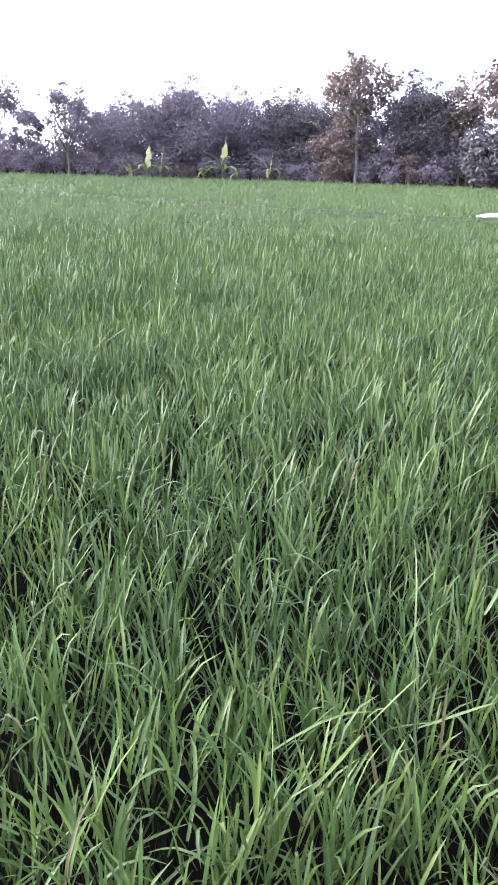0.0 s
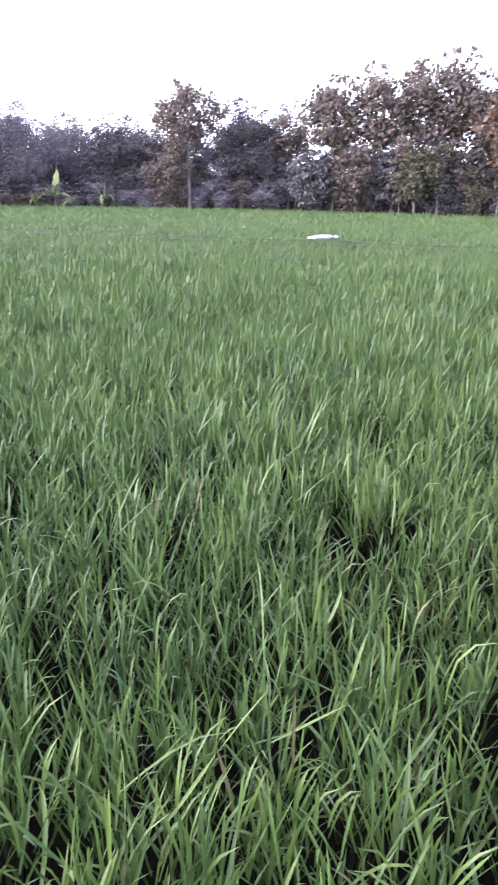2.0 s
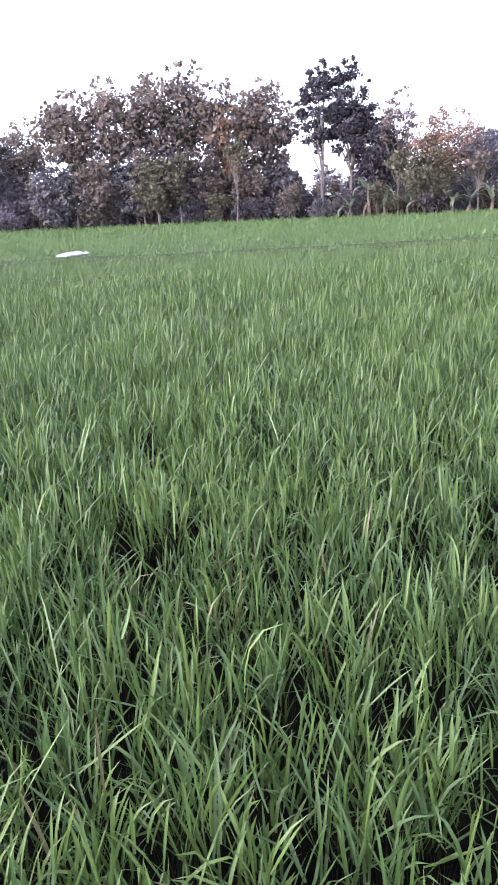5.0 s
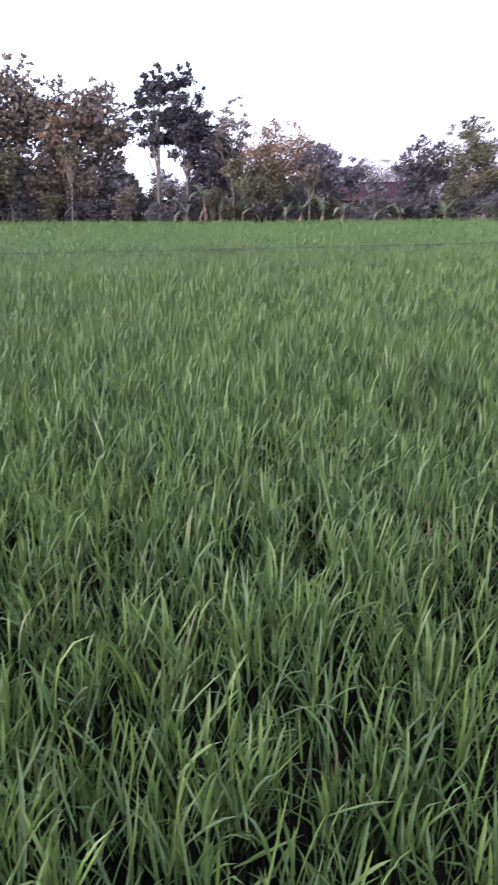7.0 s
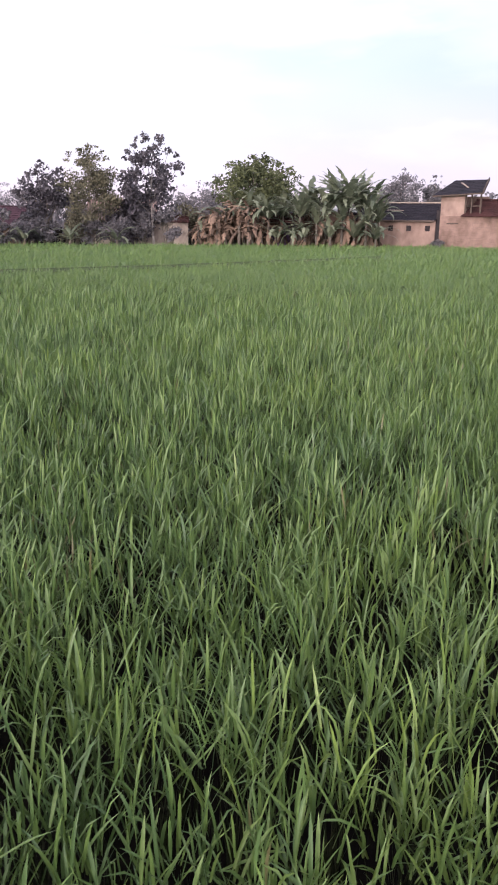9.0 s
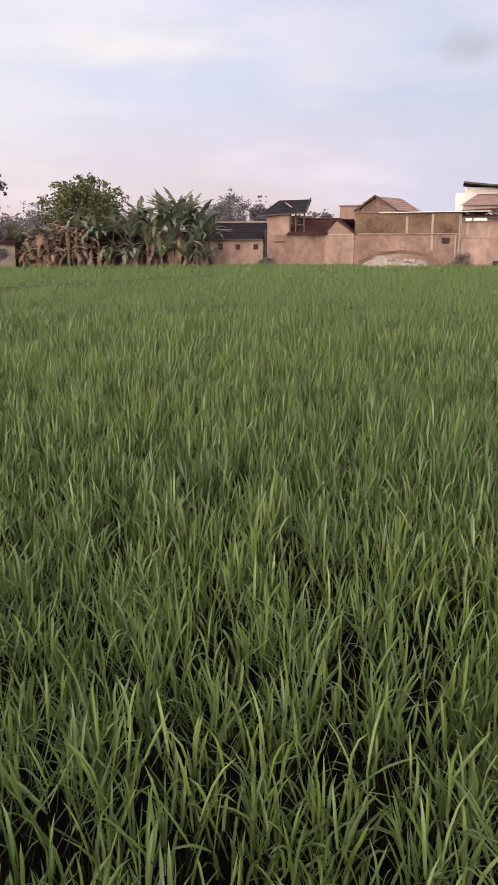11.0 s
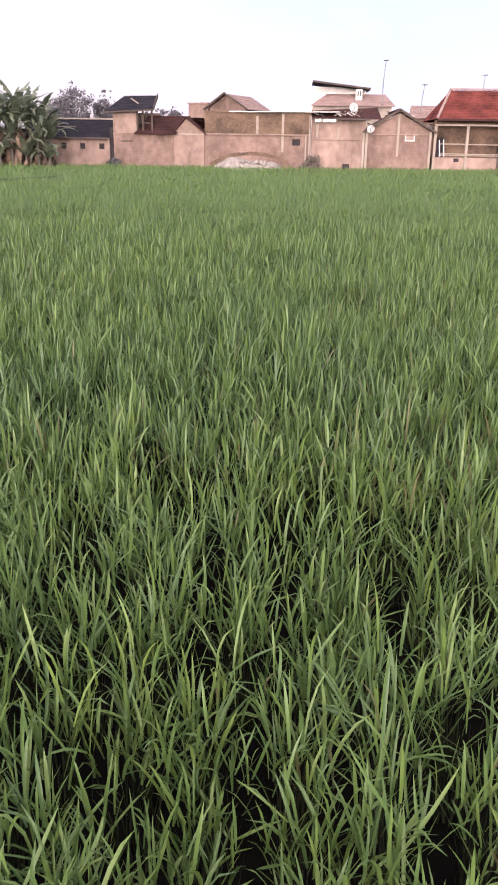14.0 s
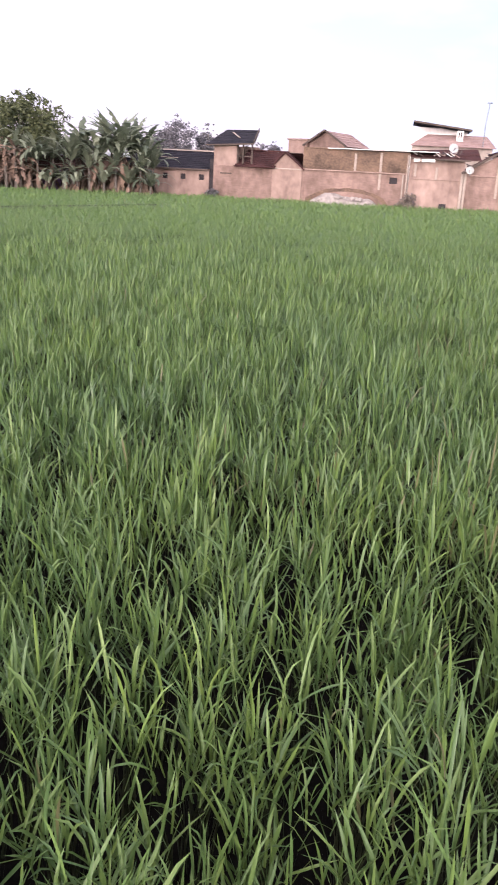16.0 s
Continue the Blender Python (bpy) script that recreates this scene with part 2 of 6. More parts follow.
def rice_leaf():
    """Rice blades: blue-green to yellow-green by patch and by blade, a few of them straw brown where the crop is poor."""
    m = bpy.data.materials.new("rice_leaf")
    m.use_nodes = True
    n, l = m.node_tree.nodes, m.node_tree.links
    b = n["Principled BSDF"]
    geo = n.new("ShaderNodeNewGeometry")
    patch = n.new("ShaderNodeTexNoise")
    patch.inputs["Scale"].default_value, patch.inputs["Detail"].default_value = 1.1, 4.0
    l.new(geo.outputs["Position"], patch.inputs["Vector"])
    blend = n.new("ShaderNodeMix")
    blend.inputs[0].default_value = 0.42
    l.new(patch.outputs["Fac"], blend.inputs[2])
    l.new(geo.outputs["Random Per Island"], blend.inputs[3])
    ramp = n.new("ShaderNodeValToRGB")
    e = ramp.color_ramp.elements
    e[0].position, e[0].color = 0.16, (0.044, 0.080, 0.033, 1)
    e[1].position, e[1].color = 0.90, (0.124, 0.176, 0.040, 1)
    e.new(0.52).color = (0.083, 0.135, 0.039, 1)
    l.new(blend.outputs[0], ramp.inputs["Fac"])
    shuffle = n.new("ShaderNodeMath")
    shuffle.operation = "MULTIPLY"
    shuffle.inputs[1].default_value = 37.3
    l.new(geo.outputs["Random Per Island"], shuffle.inputs[0])
    other = n.new("ShaderNodeMath")
    other.operation = "FRACT"
    l.new(shuffle.outputs[0], other.inputs[0])
    poor = n.new("ShaderNodeTexNoise")
    poor.inputs["Scale"].default_value, poor.inputs["Detail"].default_value = 0.45, 2.0
    l.new(geo.outputs["Position"], poor.inputs["Vector"])
    limit = n.new("ShaderNodeMapRange")
    limit.inputs["From Min"].default_value, limit.inputs["From Max"].default_value = 0.52, 0.72
    limit.inputs["To Min"].default_value, limit.inputs["To Max"].default_value = 0.996, 0.95
    l.new(poor.outputs["Fac"], limit.inputs["Value"])
    dry = n.new("ShaderNodeMath")
    dry.operation = "GREATER_THAN"
    l.new(other.outputs[0], dry.inputs[0])
    l.new(limit.outputs["Result"], dry.inputs[1])
    straw = n.new("ShaderNodeMix")
    straw.data_type = "RGBA"
    straw.inputs[7].default_value = (0.105, 0.100, 0.046, 1)
    l.new(dry.outputs[0], straw.inputs[0])
    l.new(ramp.outputs["Color"], straw.inputs[6])
    l.new(straw.outputs[2], b.inputs["Base Color"])
    b.inputs["Roughness"].default_value = 0.44
    b.inputs["Specular IOR Level"].default_value = 0.40
    glow = n.new("ShaderNodeBsdfTranslucent")
    l.new(straw.outputs[2], glow.inputs["Color"])
    ms = n.new("ShaderNodeMixShader")
    ms.inputs[0].default_value = 0.16
    l.new(b.outputs[0], ms.inputs[1])
    l.new(glow.outputs[0], ms.inputs[2])
    l.new(ms.outputs[0], n["Material Output"].inputs["Surface"])
    return m


# wet mud, made blacker still to carry the shade between rice hills
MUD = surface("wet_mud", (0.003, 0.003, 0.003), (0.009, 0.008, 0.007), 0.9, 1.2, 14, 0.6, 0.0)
# near-black tone puts the shade deep in the canopy into the stalks
SHEATH = surface("shaded_rice_sheath", (0.010, 0.012, 0.007), (0.030, 0.034, 0.018), 0.8, 2.0, 20, 0.0, 0.1, island=0.3)
EARTH = surface("bund_earth", (0.018, 0.027, 0.011), (0.045, 0.062, 0.024), 0.9, 2.0, 20, 0.6)
RICE = rice_leaf()
WEED = surface("bund_grass", (0.040, 0.062, 0.028), (0.105, 0.135, 0.055), 0.6, 1.0, 9.0, 0.0, 0.3, island=True, through_light=0.2)
# darker leaf, its green greyed to violet by haze put into the colour
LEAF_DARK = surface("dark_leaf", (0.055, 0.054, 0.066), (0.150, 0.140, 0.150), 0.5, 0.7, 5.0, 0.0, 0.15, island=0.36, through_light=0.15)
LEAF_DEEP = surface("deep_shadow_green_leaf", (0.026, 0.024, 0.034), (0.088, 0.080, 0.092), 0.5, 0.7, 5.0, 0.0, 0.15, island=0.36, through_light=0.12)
# violet haze of the distance is painted into this leaf colour
LEAF_GREY = surface("haze_tinted_leaf", (0.118, 0.108, 0.138), (0.205, 0.186, 0.214), 0.75, 0.6, 5.0, 0.0, 0.15, island=0.30, through_light=0.25)
LEAF_TEAK = surface("teak_leaf", (0.092, 0.076, 0.088), (0.245, 0.192, 0.192), 0.55, 0.6, 5.0, 0.0, 0.15, island=0.36, through_light=0.25,
                    extra=[(0.64, (0.185, 0.152, 0.120))])
# rust brown with the low sun's orange put into the colour
LEAF_RUST = surface("rust_sunlit_leaf", (0.105, 0.072, 0.058), (0.270, 0.180, 0.130), 0.6, 0.9, 5.0, 0.0, 0.15, island=0.36, through_light=0.35)
LEAF_OLIVE = surface("olive_leaf", (0.050, 0.050, 0.036), (0.150, 0.138, 0.096), 0.55, 0.8, 5.0, 0.0, 0.15, island=0.36, through_light=0.25)
LEAF_GREEN = surface("mango_leaf", (0.026, 0.034, 0.018), (0.100, 0.110, 0.052), 0.5, 0.9, 5.0, 0.0, 0.15, island=0.36, through_light=0.2)
BANANA = surface("banana_leaf", (0.064, 0.080, 0.054), (0.180, 0.198, 0.138), 0.45, 1.5, 12, 0.0, 0.4, per_object=True, through_light=0.3)
BANANA_YOUNG = surface("young_banana_leaf", (0.130, 0.170, 0.070), (0.250, 0.270, 0.110), 0.5, 1.5, 12, 0.0, 0.4, through_light=0.35)
BANANA_DRY = surface("dry_banana_leaf", (0.080, 0.056, 0.045), (0.225, 0.155, 0.118), 0.85, 1.5, 12, 0.0, 0.2, per_object=True, through_light=0.15)
STEM = surface("banana_stem", (0.042, 0.036, 0.032), (0.115, 0.096, 0.080), 0.7, 2.0, 14, 0.3)
BARK = surface("grey_bark", (0.07, 0.060, 0.052), (0.19, 0.165, 0.145), 0.9, 2.5, 20, 0.8, streak=0.2)
BARK_PALE = surface("pale_bark", (0.095, 0.086, 0.084), (0.210, 0.190, 0.185), 0.9, 2.5, 20, 0.6, streak=0.2)
BARK_DARK = surface("dark_bark", (0.04, 0.033, 0.03), (0.10, 0.085, 0.07), 0.9, 2.5, 20, 0.8, streak=0.2)
BRICK = brickwork("brick_wall", (0.078, 0.052, 0.043), (0.265, 0.184, 0.160), (0.95, 0.92, 0.9))
RENDERED = surface("old_render", (0.095, 0.064, 0.053), (0.300, 0.212, 0.184), 0.9, 0.7, 3.5, 0.2, streak=0.7)
# moss-stained concrete, also used to colour the shade inside the veranda
STAINED_SHADED = surface("mossy_shaded_concrete", (0.030, 0.020, 0.015), (0.150, 0.098, 0.070), 0.9, 0.8, 8, 0.3, streak=1.3, sharp=0.05)
PALE = surface("pale_concrete", (0.165, 0.132, 0.113), (0.310, 0.255, 0.222), 0.85, 1.2, 10, 0.3)
GREYWALL = surface("grey_plaster", (0.16, 0.13, 0.115), (0.33, 0.28, 0.245), 0.9, 1.0, 8, 0.3, streak=0.5)
WHITEWALL = surface("whitewash", (0.400, 0.375, 0.365), (0.620, 0.590, 0.570), 0.8, 1.0, 8, 0.1, streak=0.4)
TILE_DARK = surface("dark_roof_tile", (0.008, 0.008, 0.012), (0.028, 0.025, 0.033), 0.85, 1.3, 12, 0.5, 0.08)
TILE_BROWN = surface("brown_roof_tile", (0.020, 0.010, 0.011), (0.066, 0.030, 0.029), 0.85, 1.3, 12, 0.5, 0.08)
TILE_RED = surface("red_roof_tile", (0.050, 0.014, 0.013), (0.165, 0.046, 0.038), 0.8, 0.9, 5, 0.3, 0.06, sharp=0.06)
TILE_PINK = surface("faded_roof_tile", (0.140, 0.096, 0.090), (0.285, 0.200, 0.188), 0.85, 1.1, 12, 0.5, 0.08)
TIN = surface("light_tin_sheet", (0.30, 0.29, 0.28), (0.46, 0.45, 0.44), 0.45, 1.0, 8, 0.1, 0.5)
WOOD = surface("old_timber", (0.028, 0.021, 0.019), (0.080, 0.058, 0.048), 0.85, 2.0, 18, 0.4)
DARK = surface("shadowed_room", (0.012, 0.010, 0.012), (0.035, 0.028, 0.032), 0.9, 1.0, 8, 0.0)
PLUM = surface("plum_cloth", (0.05, 0.03, 0.07), (0.13, 0.08, 0.15), 0.9, 2.0, 14, 0.2)
WHITE = surface("white_plastic", (0.420, 0.420, 0.420), (0.620, 0.620, 0.620), 0.5, 3.0, 18, 0.3, 0.5)
SACKING = surface("woven_sacking", (0.34, 0.34, 0.36), (0.74, 0.74, 0.73), 0.6, 7.0, 30, 0.3, 0.4)
METAL = surface("grey_metal", (0.070, 0.070, 0.075), (0.160, 0.160, 0.170), 0.5, 2.0, 14, 0.1, 0.6)
RUBBLE = surface("pale_rubble", (0.130, 0.112, 0.105), (0.310, 0.275, 0.258), 0.95, 1.6, 9, 0.8)


# ---- building helpers ----
def mesh_of(name, bm, material):
    me = bpy.data.meshes.new(name)
    bm.normal_update()
    bm.to_mesh(me)
    bm.free()
    me.materials.append(material)
    return me


def part(name, bm, material, parent, label=""):
    ob = new(name, mesh_of(name, bm, material))
    ob.parent = parent
    return tagged(ob, label) if label else ob


def thing(name, x, y, z, label, category, group="", kind="", turn=0.0):
    ob = new(name)
    ob.empty_display_size = 0.2
    ob.matrix_basis = pose(x, y, z, 0, 0, turn)
    return tagged(ob, label, category, group, kind)


def box(bm, x0, x1, y0, y1, z0, z1, soft=0.012):
    r = bmesh.ops.create_cube(bm, size=1.0, matrix=Matrix.LocRotScale(((x0 + x1) / 2, (y0 + y1) / 2, (z0 + z1) / 2), None, (abs(x1 - x0), abs(y1 - y0), abs(z1 - z0))))
    if soft:
        edges = {e for v in r["verts"] for e in v.link_edges}
        bmesh.ops.bevel(bm, geom=list(edges), offset=soft, segments=1, affect="EDGES")
    return bm


def boxed(*a, **k):
    return box(bmesh.new(), *a, **k)


def tube(bm, points, radii, sides=8):
    """A tapered tube along points."""
    rings = []
    for i, p in enumerate(points):
        p = Vector(p)
        way = (Vector(points[min(i + 1, len(points) - 1)]) - Vector(points[max(i - 1, 0)])).normalized()
        u = way.cross(Vector((0.31, 0.95, 0.05))).normalized()
        w = way.cross(u)
        rings.append([bm.verts.new(p + (u * math.cos(a) + w * math.sin(a)) * radii[i]) for a in (2 * math.pi * k / sides for k in range(sides))])
    for a, b in zip(rings, rings[1:]):
        for k in range(sides):
            bm.faces.new((a[k], a[(k + 1) % sides], b[(k + 1) % sides], b[k]))
    bm.faces.new(rings[0][::-1])
    bm.faces.new(rings[-1])
    return bm


def raw_mesh(name, verts, faces_by_size, material):
    """A mesh straight from arrays: verts (n, 3), faces_by_size: arrays (m, k)."""
    me = bpy.data.meshes.new(name)
    me.vertices.add(len(verts))
    me.vertices.foreach_set("co", np.ascontiguousarray(verts, dtype=np.float32).ravel())
    loops = np.concatenate([f.ravel() for f in faces_by_size])
    sizes = np.concatenate([np.full(len(f), f.shape[1]) for f in faces_by_size])
    me.loops.add(len(loops))
    me.loops.foreach_set("vertex_index", loops.astype(np.int32))
    me.polygons.add(len(sizes))
    me.polygons.foreach_set("loop_start", np.concatenate([[0], np.cumsum(sizes)[:-1]]).astype(np.int32))
    me.polygons.foreach_set("loop_total", sizes.astype(np.int32))
    me.update(calc_edges=True)
    me.materials.append(material)
    return me


# ---- leaves: crowns as many small folded blades ----
def leaf_cloud(rng, centres, radii, counts, size, hang=0.2, flat=0.75):
    """Leaves scattered in clumps: four corners and two faces each."""
    cs, ss = [], []
    for c, r, k in zip(centres, radii, counts):
        d = rng.normal(size=(k, 3))
        d /= np.linalg.norm(d, axis=1)[:, None]
        d *= (rng.random(k) ** 0.45 * r * rng.uniform(0.75, 1.15, k))[:, None]
        d[:, 2] *= flat
        cs.append(np.asarray(c) + d)
    c = np.concatenate(cs)
    n = len(c)
    along = rng.normal(size=(n, 3))
    along[:, 2] -= hang * 2
    along /= np.linalg.norm(along, axis=1)[:, None]
    side = np.cross(along, rng.normal(size=(n, 3)))
    side /= np.linalg.norm(side, axis=1)[:, None] + 1e-9
    up = np.cross(side, along)
    length = size * rng.uniform(0.6, 1.35, n)[:, None]
    wide = length * rng.uniform(0.26, 0.38, n)[:, None]
    v = np.empty((n, 4, 3))
    v[:, 0] = c - along * length / 2
    v[:, 1] = c + side * wide + up * wide * 0.25
    v[:, 2] = c + along * length / 2
    v[:, 3] = c - side * wide + up * wide * 0.25
    base = np.arange(n)[:, None] * 4
    return v.reshape(-1, 3), np.concatenate([base + [0, 1, 2], base + [0, 2, 3]])


def tree(name, label, x, y, height, low, wide, leaf=0.16, leaves=5000, clumps=26, clump=0.55, foliage=None, bark=None, seed=1, girth=0.10, lean=0.0, bare=0.25, squash=1.0, top=0.55, group=""):
    """low: where the crown begins; wide: its half width; bare: how far the clumps keep to the outside."""
    rng = np.random.default_rng(seed)
    root = thing(name, x, y, 0, label, "tree" if height > 2.6 else "shrub", group)
    tip = np.array([lean, lean * 0.4, height * 0.86])
    steps = np.linspace(0, 1, 7)
    line = [Vector((tip[0] * s ** 1.3 + 0.06 * height / 6 * math.sin(5 * s + seed), tip[1] * s + 0.05 * height / 6 * math.sin(4 * s + 2 * seed), tip[2] * s)) for s in steps]
    part("trunk", tube(bmesh.new(), line, [girth * (1.25 if s == 0 else 1) * (1 - 0.75 * s) for s in steps]), bark or BARK, root)
    centres, radii = [], []
    mid, half = (height + low) / 2, (height - low) / 2
    for i in range(clumps):
        d = rng.normal(size=3)
        d /= np.linalg.norm(d)
        d *= bare + (1 - bare) * rng.random() ** 0.5
        r = clump * wide * rng.uniform(0.45, 0.9)
        zz = d[2] * max(half - r * 0.45, 0.1)
        # wider in the upper half or the lower half, by top
        shape = 1.0 - 0.25 * abs(d[2] - (top - 0.5) * 2)
        centres.append((tip[0] * 0.8 + d[0] * (wide - r * 0.6) * shape * 1.15, d[1] * (wide - r * 0.6) * shape * squash, mid + zz))
        radii.append(r)
    main = len(centres)
    for i in range(clumps // 2):
        a, e = rng.uniform(0, 2 * math.pi), rng.uniform(0.05, 1.0)
        k = rng.uniform(0.92, 1.12)
        centres.append((tip[0] * 0.8 + math.cos(a) * wide * math.cos(e * 1.5) * k * 0.95, math.sin(a) * wide * math.cos(e * 1.5) * k * 0.9 * squash, mid + half * math.sin(e * 1.5) * k))
        radii.append(max(leaf * 0.9, wide * rng.uniform(0.07, 0.14)))
    for c, r in list(zip(centres, radii))[:main][:: max(1, clumps // 11)]:
        c = Vector(c)
        t = min(max((c.z / height) * 0.8 - 0.1, 0.12), 0.9)
        a = line[0].lerp(line[-1], t)
        m = a.lerp(c, 0.5) + Vector((0, 0, -0.08 * (c - a).length))
        limb = tube(bmesh.new(), [a, m, c, c + (c - a).normalized() * r * 0.6], [girth * 0.42, girth * 0.3, girth * 0.18, girth * 0.05], 5)
        part("limb", limb, bark or BARK, root)
    w = np.array(radii) ** 2
    counts = np.maximum(5, (leaves * w / w.sum())).astype(int)
    v, f = leaf_cloud(rng, centres, radii, counts, leaf)
    crown = new("crown", raw_mesh("crown", v, [f], foliage or LEAF_GREY))
    crown.parent = root
    return root


def shrub(label, x, y, height, wide, foliage, seed, leaf=0.13, leaves=1500, category="shrub"):
    rng = np.random.default_rng(seed)
    root = thing("shrub", x, y, 0, label, category, "undergrowth along the field edge")
    centres, radii = [], []
    for i in range(9):
        a, k = rng.uniform(0, 2 * math.pi), rng.uniform(0.1, 0.75)
        c = Vector((math.cos(a) * wide * k, math.sin(a) * wide * k * 0.7, height * rng.uniform(0.3, 0.85)))
        centres.append(tuple(c))
        radii.append(rng.uniform(0.25, 0.42) * min(wide, height) * 1.2)
        stem = tube(bmesh.new(), [Vector((c.x * 0.25, c.y * 0.25, -0.02)), c * 0.6, c], [0.035, 0.025, 0.01], 5)
        part("stem", stem, BARK_DARK, root)
    v, f = leaf_cloud(rng, centres, radii, [leaves // 9] * 9, leaf)
    v[:, 2] = np.maximum(v[:, 2], 0.03)
    ob = new("foliage", raw_mesh("foliage", v, [f], foliage))
    ob.parent = root
    return root


def banana_leaf(rng, length, width, rise, droop, fold):
    """An arched blade along +x with a raised midrib, split edges and drooping halves."""
    bm = bmesh.new()
    n = 22
    rows = []
    x = z = 0.0
    ang = rise
    for i in range(n + 1):
        s = i / n
        w = width * min(1.0, (s / 0.16)) ** 0.6 * (1 - max(0, (s - 0.55) / 0.45) ** 2.2) if s > 0.02 else 0.02
        wl_, wr = (max(0.012, w * (rng.uniform(0.85, 1.1) if rng.random() < 0.72 else rng.uniform(0.2, 0.6))) for j in range(2))
        rows.append((bm.verts.new((x, wl_, z - fold * wl_)), bm.verts.new((x, 0, z)), bm.verts.new((x, -wr, z - fold * wr))))
        ang = rise - droop * s ** 1.4
        x += math.cos(ang) * length / n
        z += math.sin(ang) * length / n
    for a, b in zip(rows, rows[1:]):
        bm.faces.new((a[0], a[1], b[1], b[0]))
        bm.faces.new((a[1], a[2], b[2], b[1]))
    return bm


def banana(label, x, y, height, seed, dry=0.2, leaves=8, young=False, group="banana plants"):
    rng = np.random.default_rng(seed)
    root = thing("banana_plant", x, y, 0, label, "banana plant", group)
    low = height < 3.15
    dead = dry > 0.6
    stem_h = height * (rng.uniform(0.7, 0.95) if dead else 0.32 if low else 0.52)
    lean = rng.uniform(-0.12, 0.12, 2)
    part("stem", tube(bmesh.new(), [(0, 0, -0.02), (lean[0] * 0.5, lean[1] * 0.5, stem_h * 0.5), (lean[0], lean[1], stem_h)], [0.11, 0.085, 0.05], 9), STEM, root)
    for i in range(leaves):
        a = 2 * math.pi * (i * 0.382 + rng.random() * 0.2)
        hang = rng.random() < dry
        up = young and i == 0
        length = height * (rng.uniform(0.42, 0.6) * (1.25 if low else 1) if not hang else rng.uniform(0.35, 0.5))
        rise = radians(86) if up else radians(rng.uniform(-65, 50 if dead else -30) if hang else rng.uniform(30, 82) if low else rng.uniform(46, 88))
        bm = banana_leaf(rng, length, length * (rng.uniform(0.075, 0.13) if dead else rng.uniform(0.060, 0.095)), rise, 0.15 if up else rng.uniform(1.2, 2.8) if low and not hang else rng.uniform(0.9, 2.9) * (0.7 if hang else 1), 0.6 if hang else rng.uniform(0.1, 0.45))
        if up:
            bm.transform(Matrix.Diagonal((1, 2.0, 1, 1)))
        leaf = part("leaf", bm, BANANA_DRY if hang else (BANANA_YOUNG if up or (group.endswith("before the hedge") and i % 3 == 1) else BANANA), root, "dry brown hanging leaf" if hang else ("pale young upright leaf" if up else ""))
        leaf.matrix_basis = pose(lean[0], lean[1], stem_h - (rng.uniform(0.0, 0.5 if dead else 0.35) * height if hang else rng.uniform(0, 0.06)), 0, 0, math.degrees(a))
    return root


# ---- roofs and houses ----
def tiled(bm, eave_a, eave_b, ridge_a, ridge_b, courses, thick=0.024):
    """A roof plane as overlapping courses, each lapping the one below, with a wavy lower edge."""
    ea, eb, ra, rb = map(Vector, (eave_a, eave_b, ridge_a, ridge_b))
    up = (eb - ea).cross(ra - ea).normalized()
    if up.z < 0:
        up = -up
    cols = max(6, int((eb - ea).length / 0.2))
    rows = []
    for i in range(courses):
        for q0, lift in ((i / courses, thick), ((i + 1) / courses, 0.0)):
            a, b = ea.lerp(ra, q0), eb.lerp(rb, q0)
            rows.append([bm.verts.new(a.lerp(b, k / (cols * 2)) + up * (lift + 0.012 * (k % 2))) for k in range(cols * 2 + 1)])
    rows.insert(0, [bm.verts.new(ea.lerp(eb, k / (cols * 2)) - up * 0.02) for k in range(cols * 2 + 1)])
    for a, b in zip(rows, rows[1:]):
        for k in range(cols * 2):
            bm.faces.new((a[k], a[k + 1], b[k + 1], b[k]))
    return bm


def beam(a, b, w, h):
    """A square bar from a to b."""
    bm = bmesh.new()
    a, b = Vector(a), Vector(b)
    m = (b - a).to_track_quat("X", "Z").to_matrix().to_4x4()
    box(bm, 0, (b - a).length, -w / 2, w / 2, -h / 2, h / 2, 0.006)
    bm.transform(Matrix.Translation(a) @ m)
    return bm


def gable_wall(y0, y1, z_eave, y_peak, z_peak, x0, x1):
    """A wall with a gable, from x0 (front) to x1 (back)."""
    bm = bmesh.new()
    outline = [(y0, 0), (y1, 0), (y1, z_eave), (y_peak, z_peak), (y0, z_eave)]
    f = [bm.verts.new((x0, y, z)) for y, z in outline]
    b = [bm.verts.new((x1, y, z)) for y, z in outline]
    bm.faces.new(f)
    bm.faces.new(b[::-1])
    for i in range(5):
        j = (i + 1) % 5
        bm.faces.new((f[j], f[i], b[i], b[j]))
    return bm


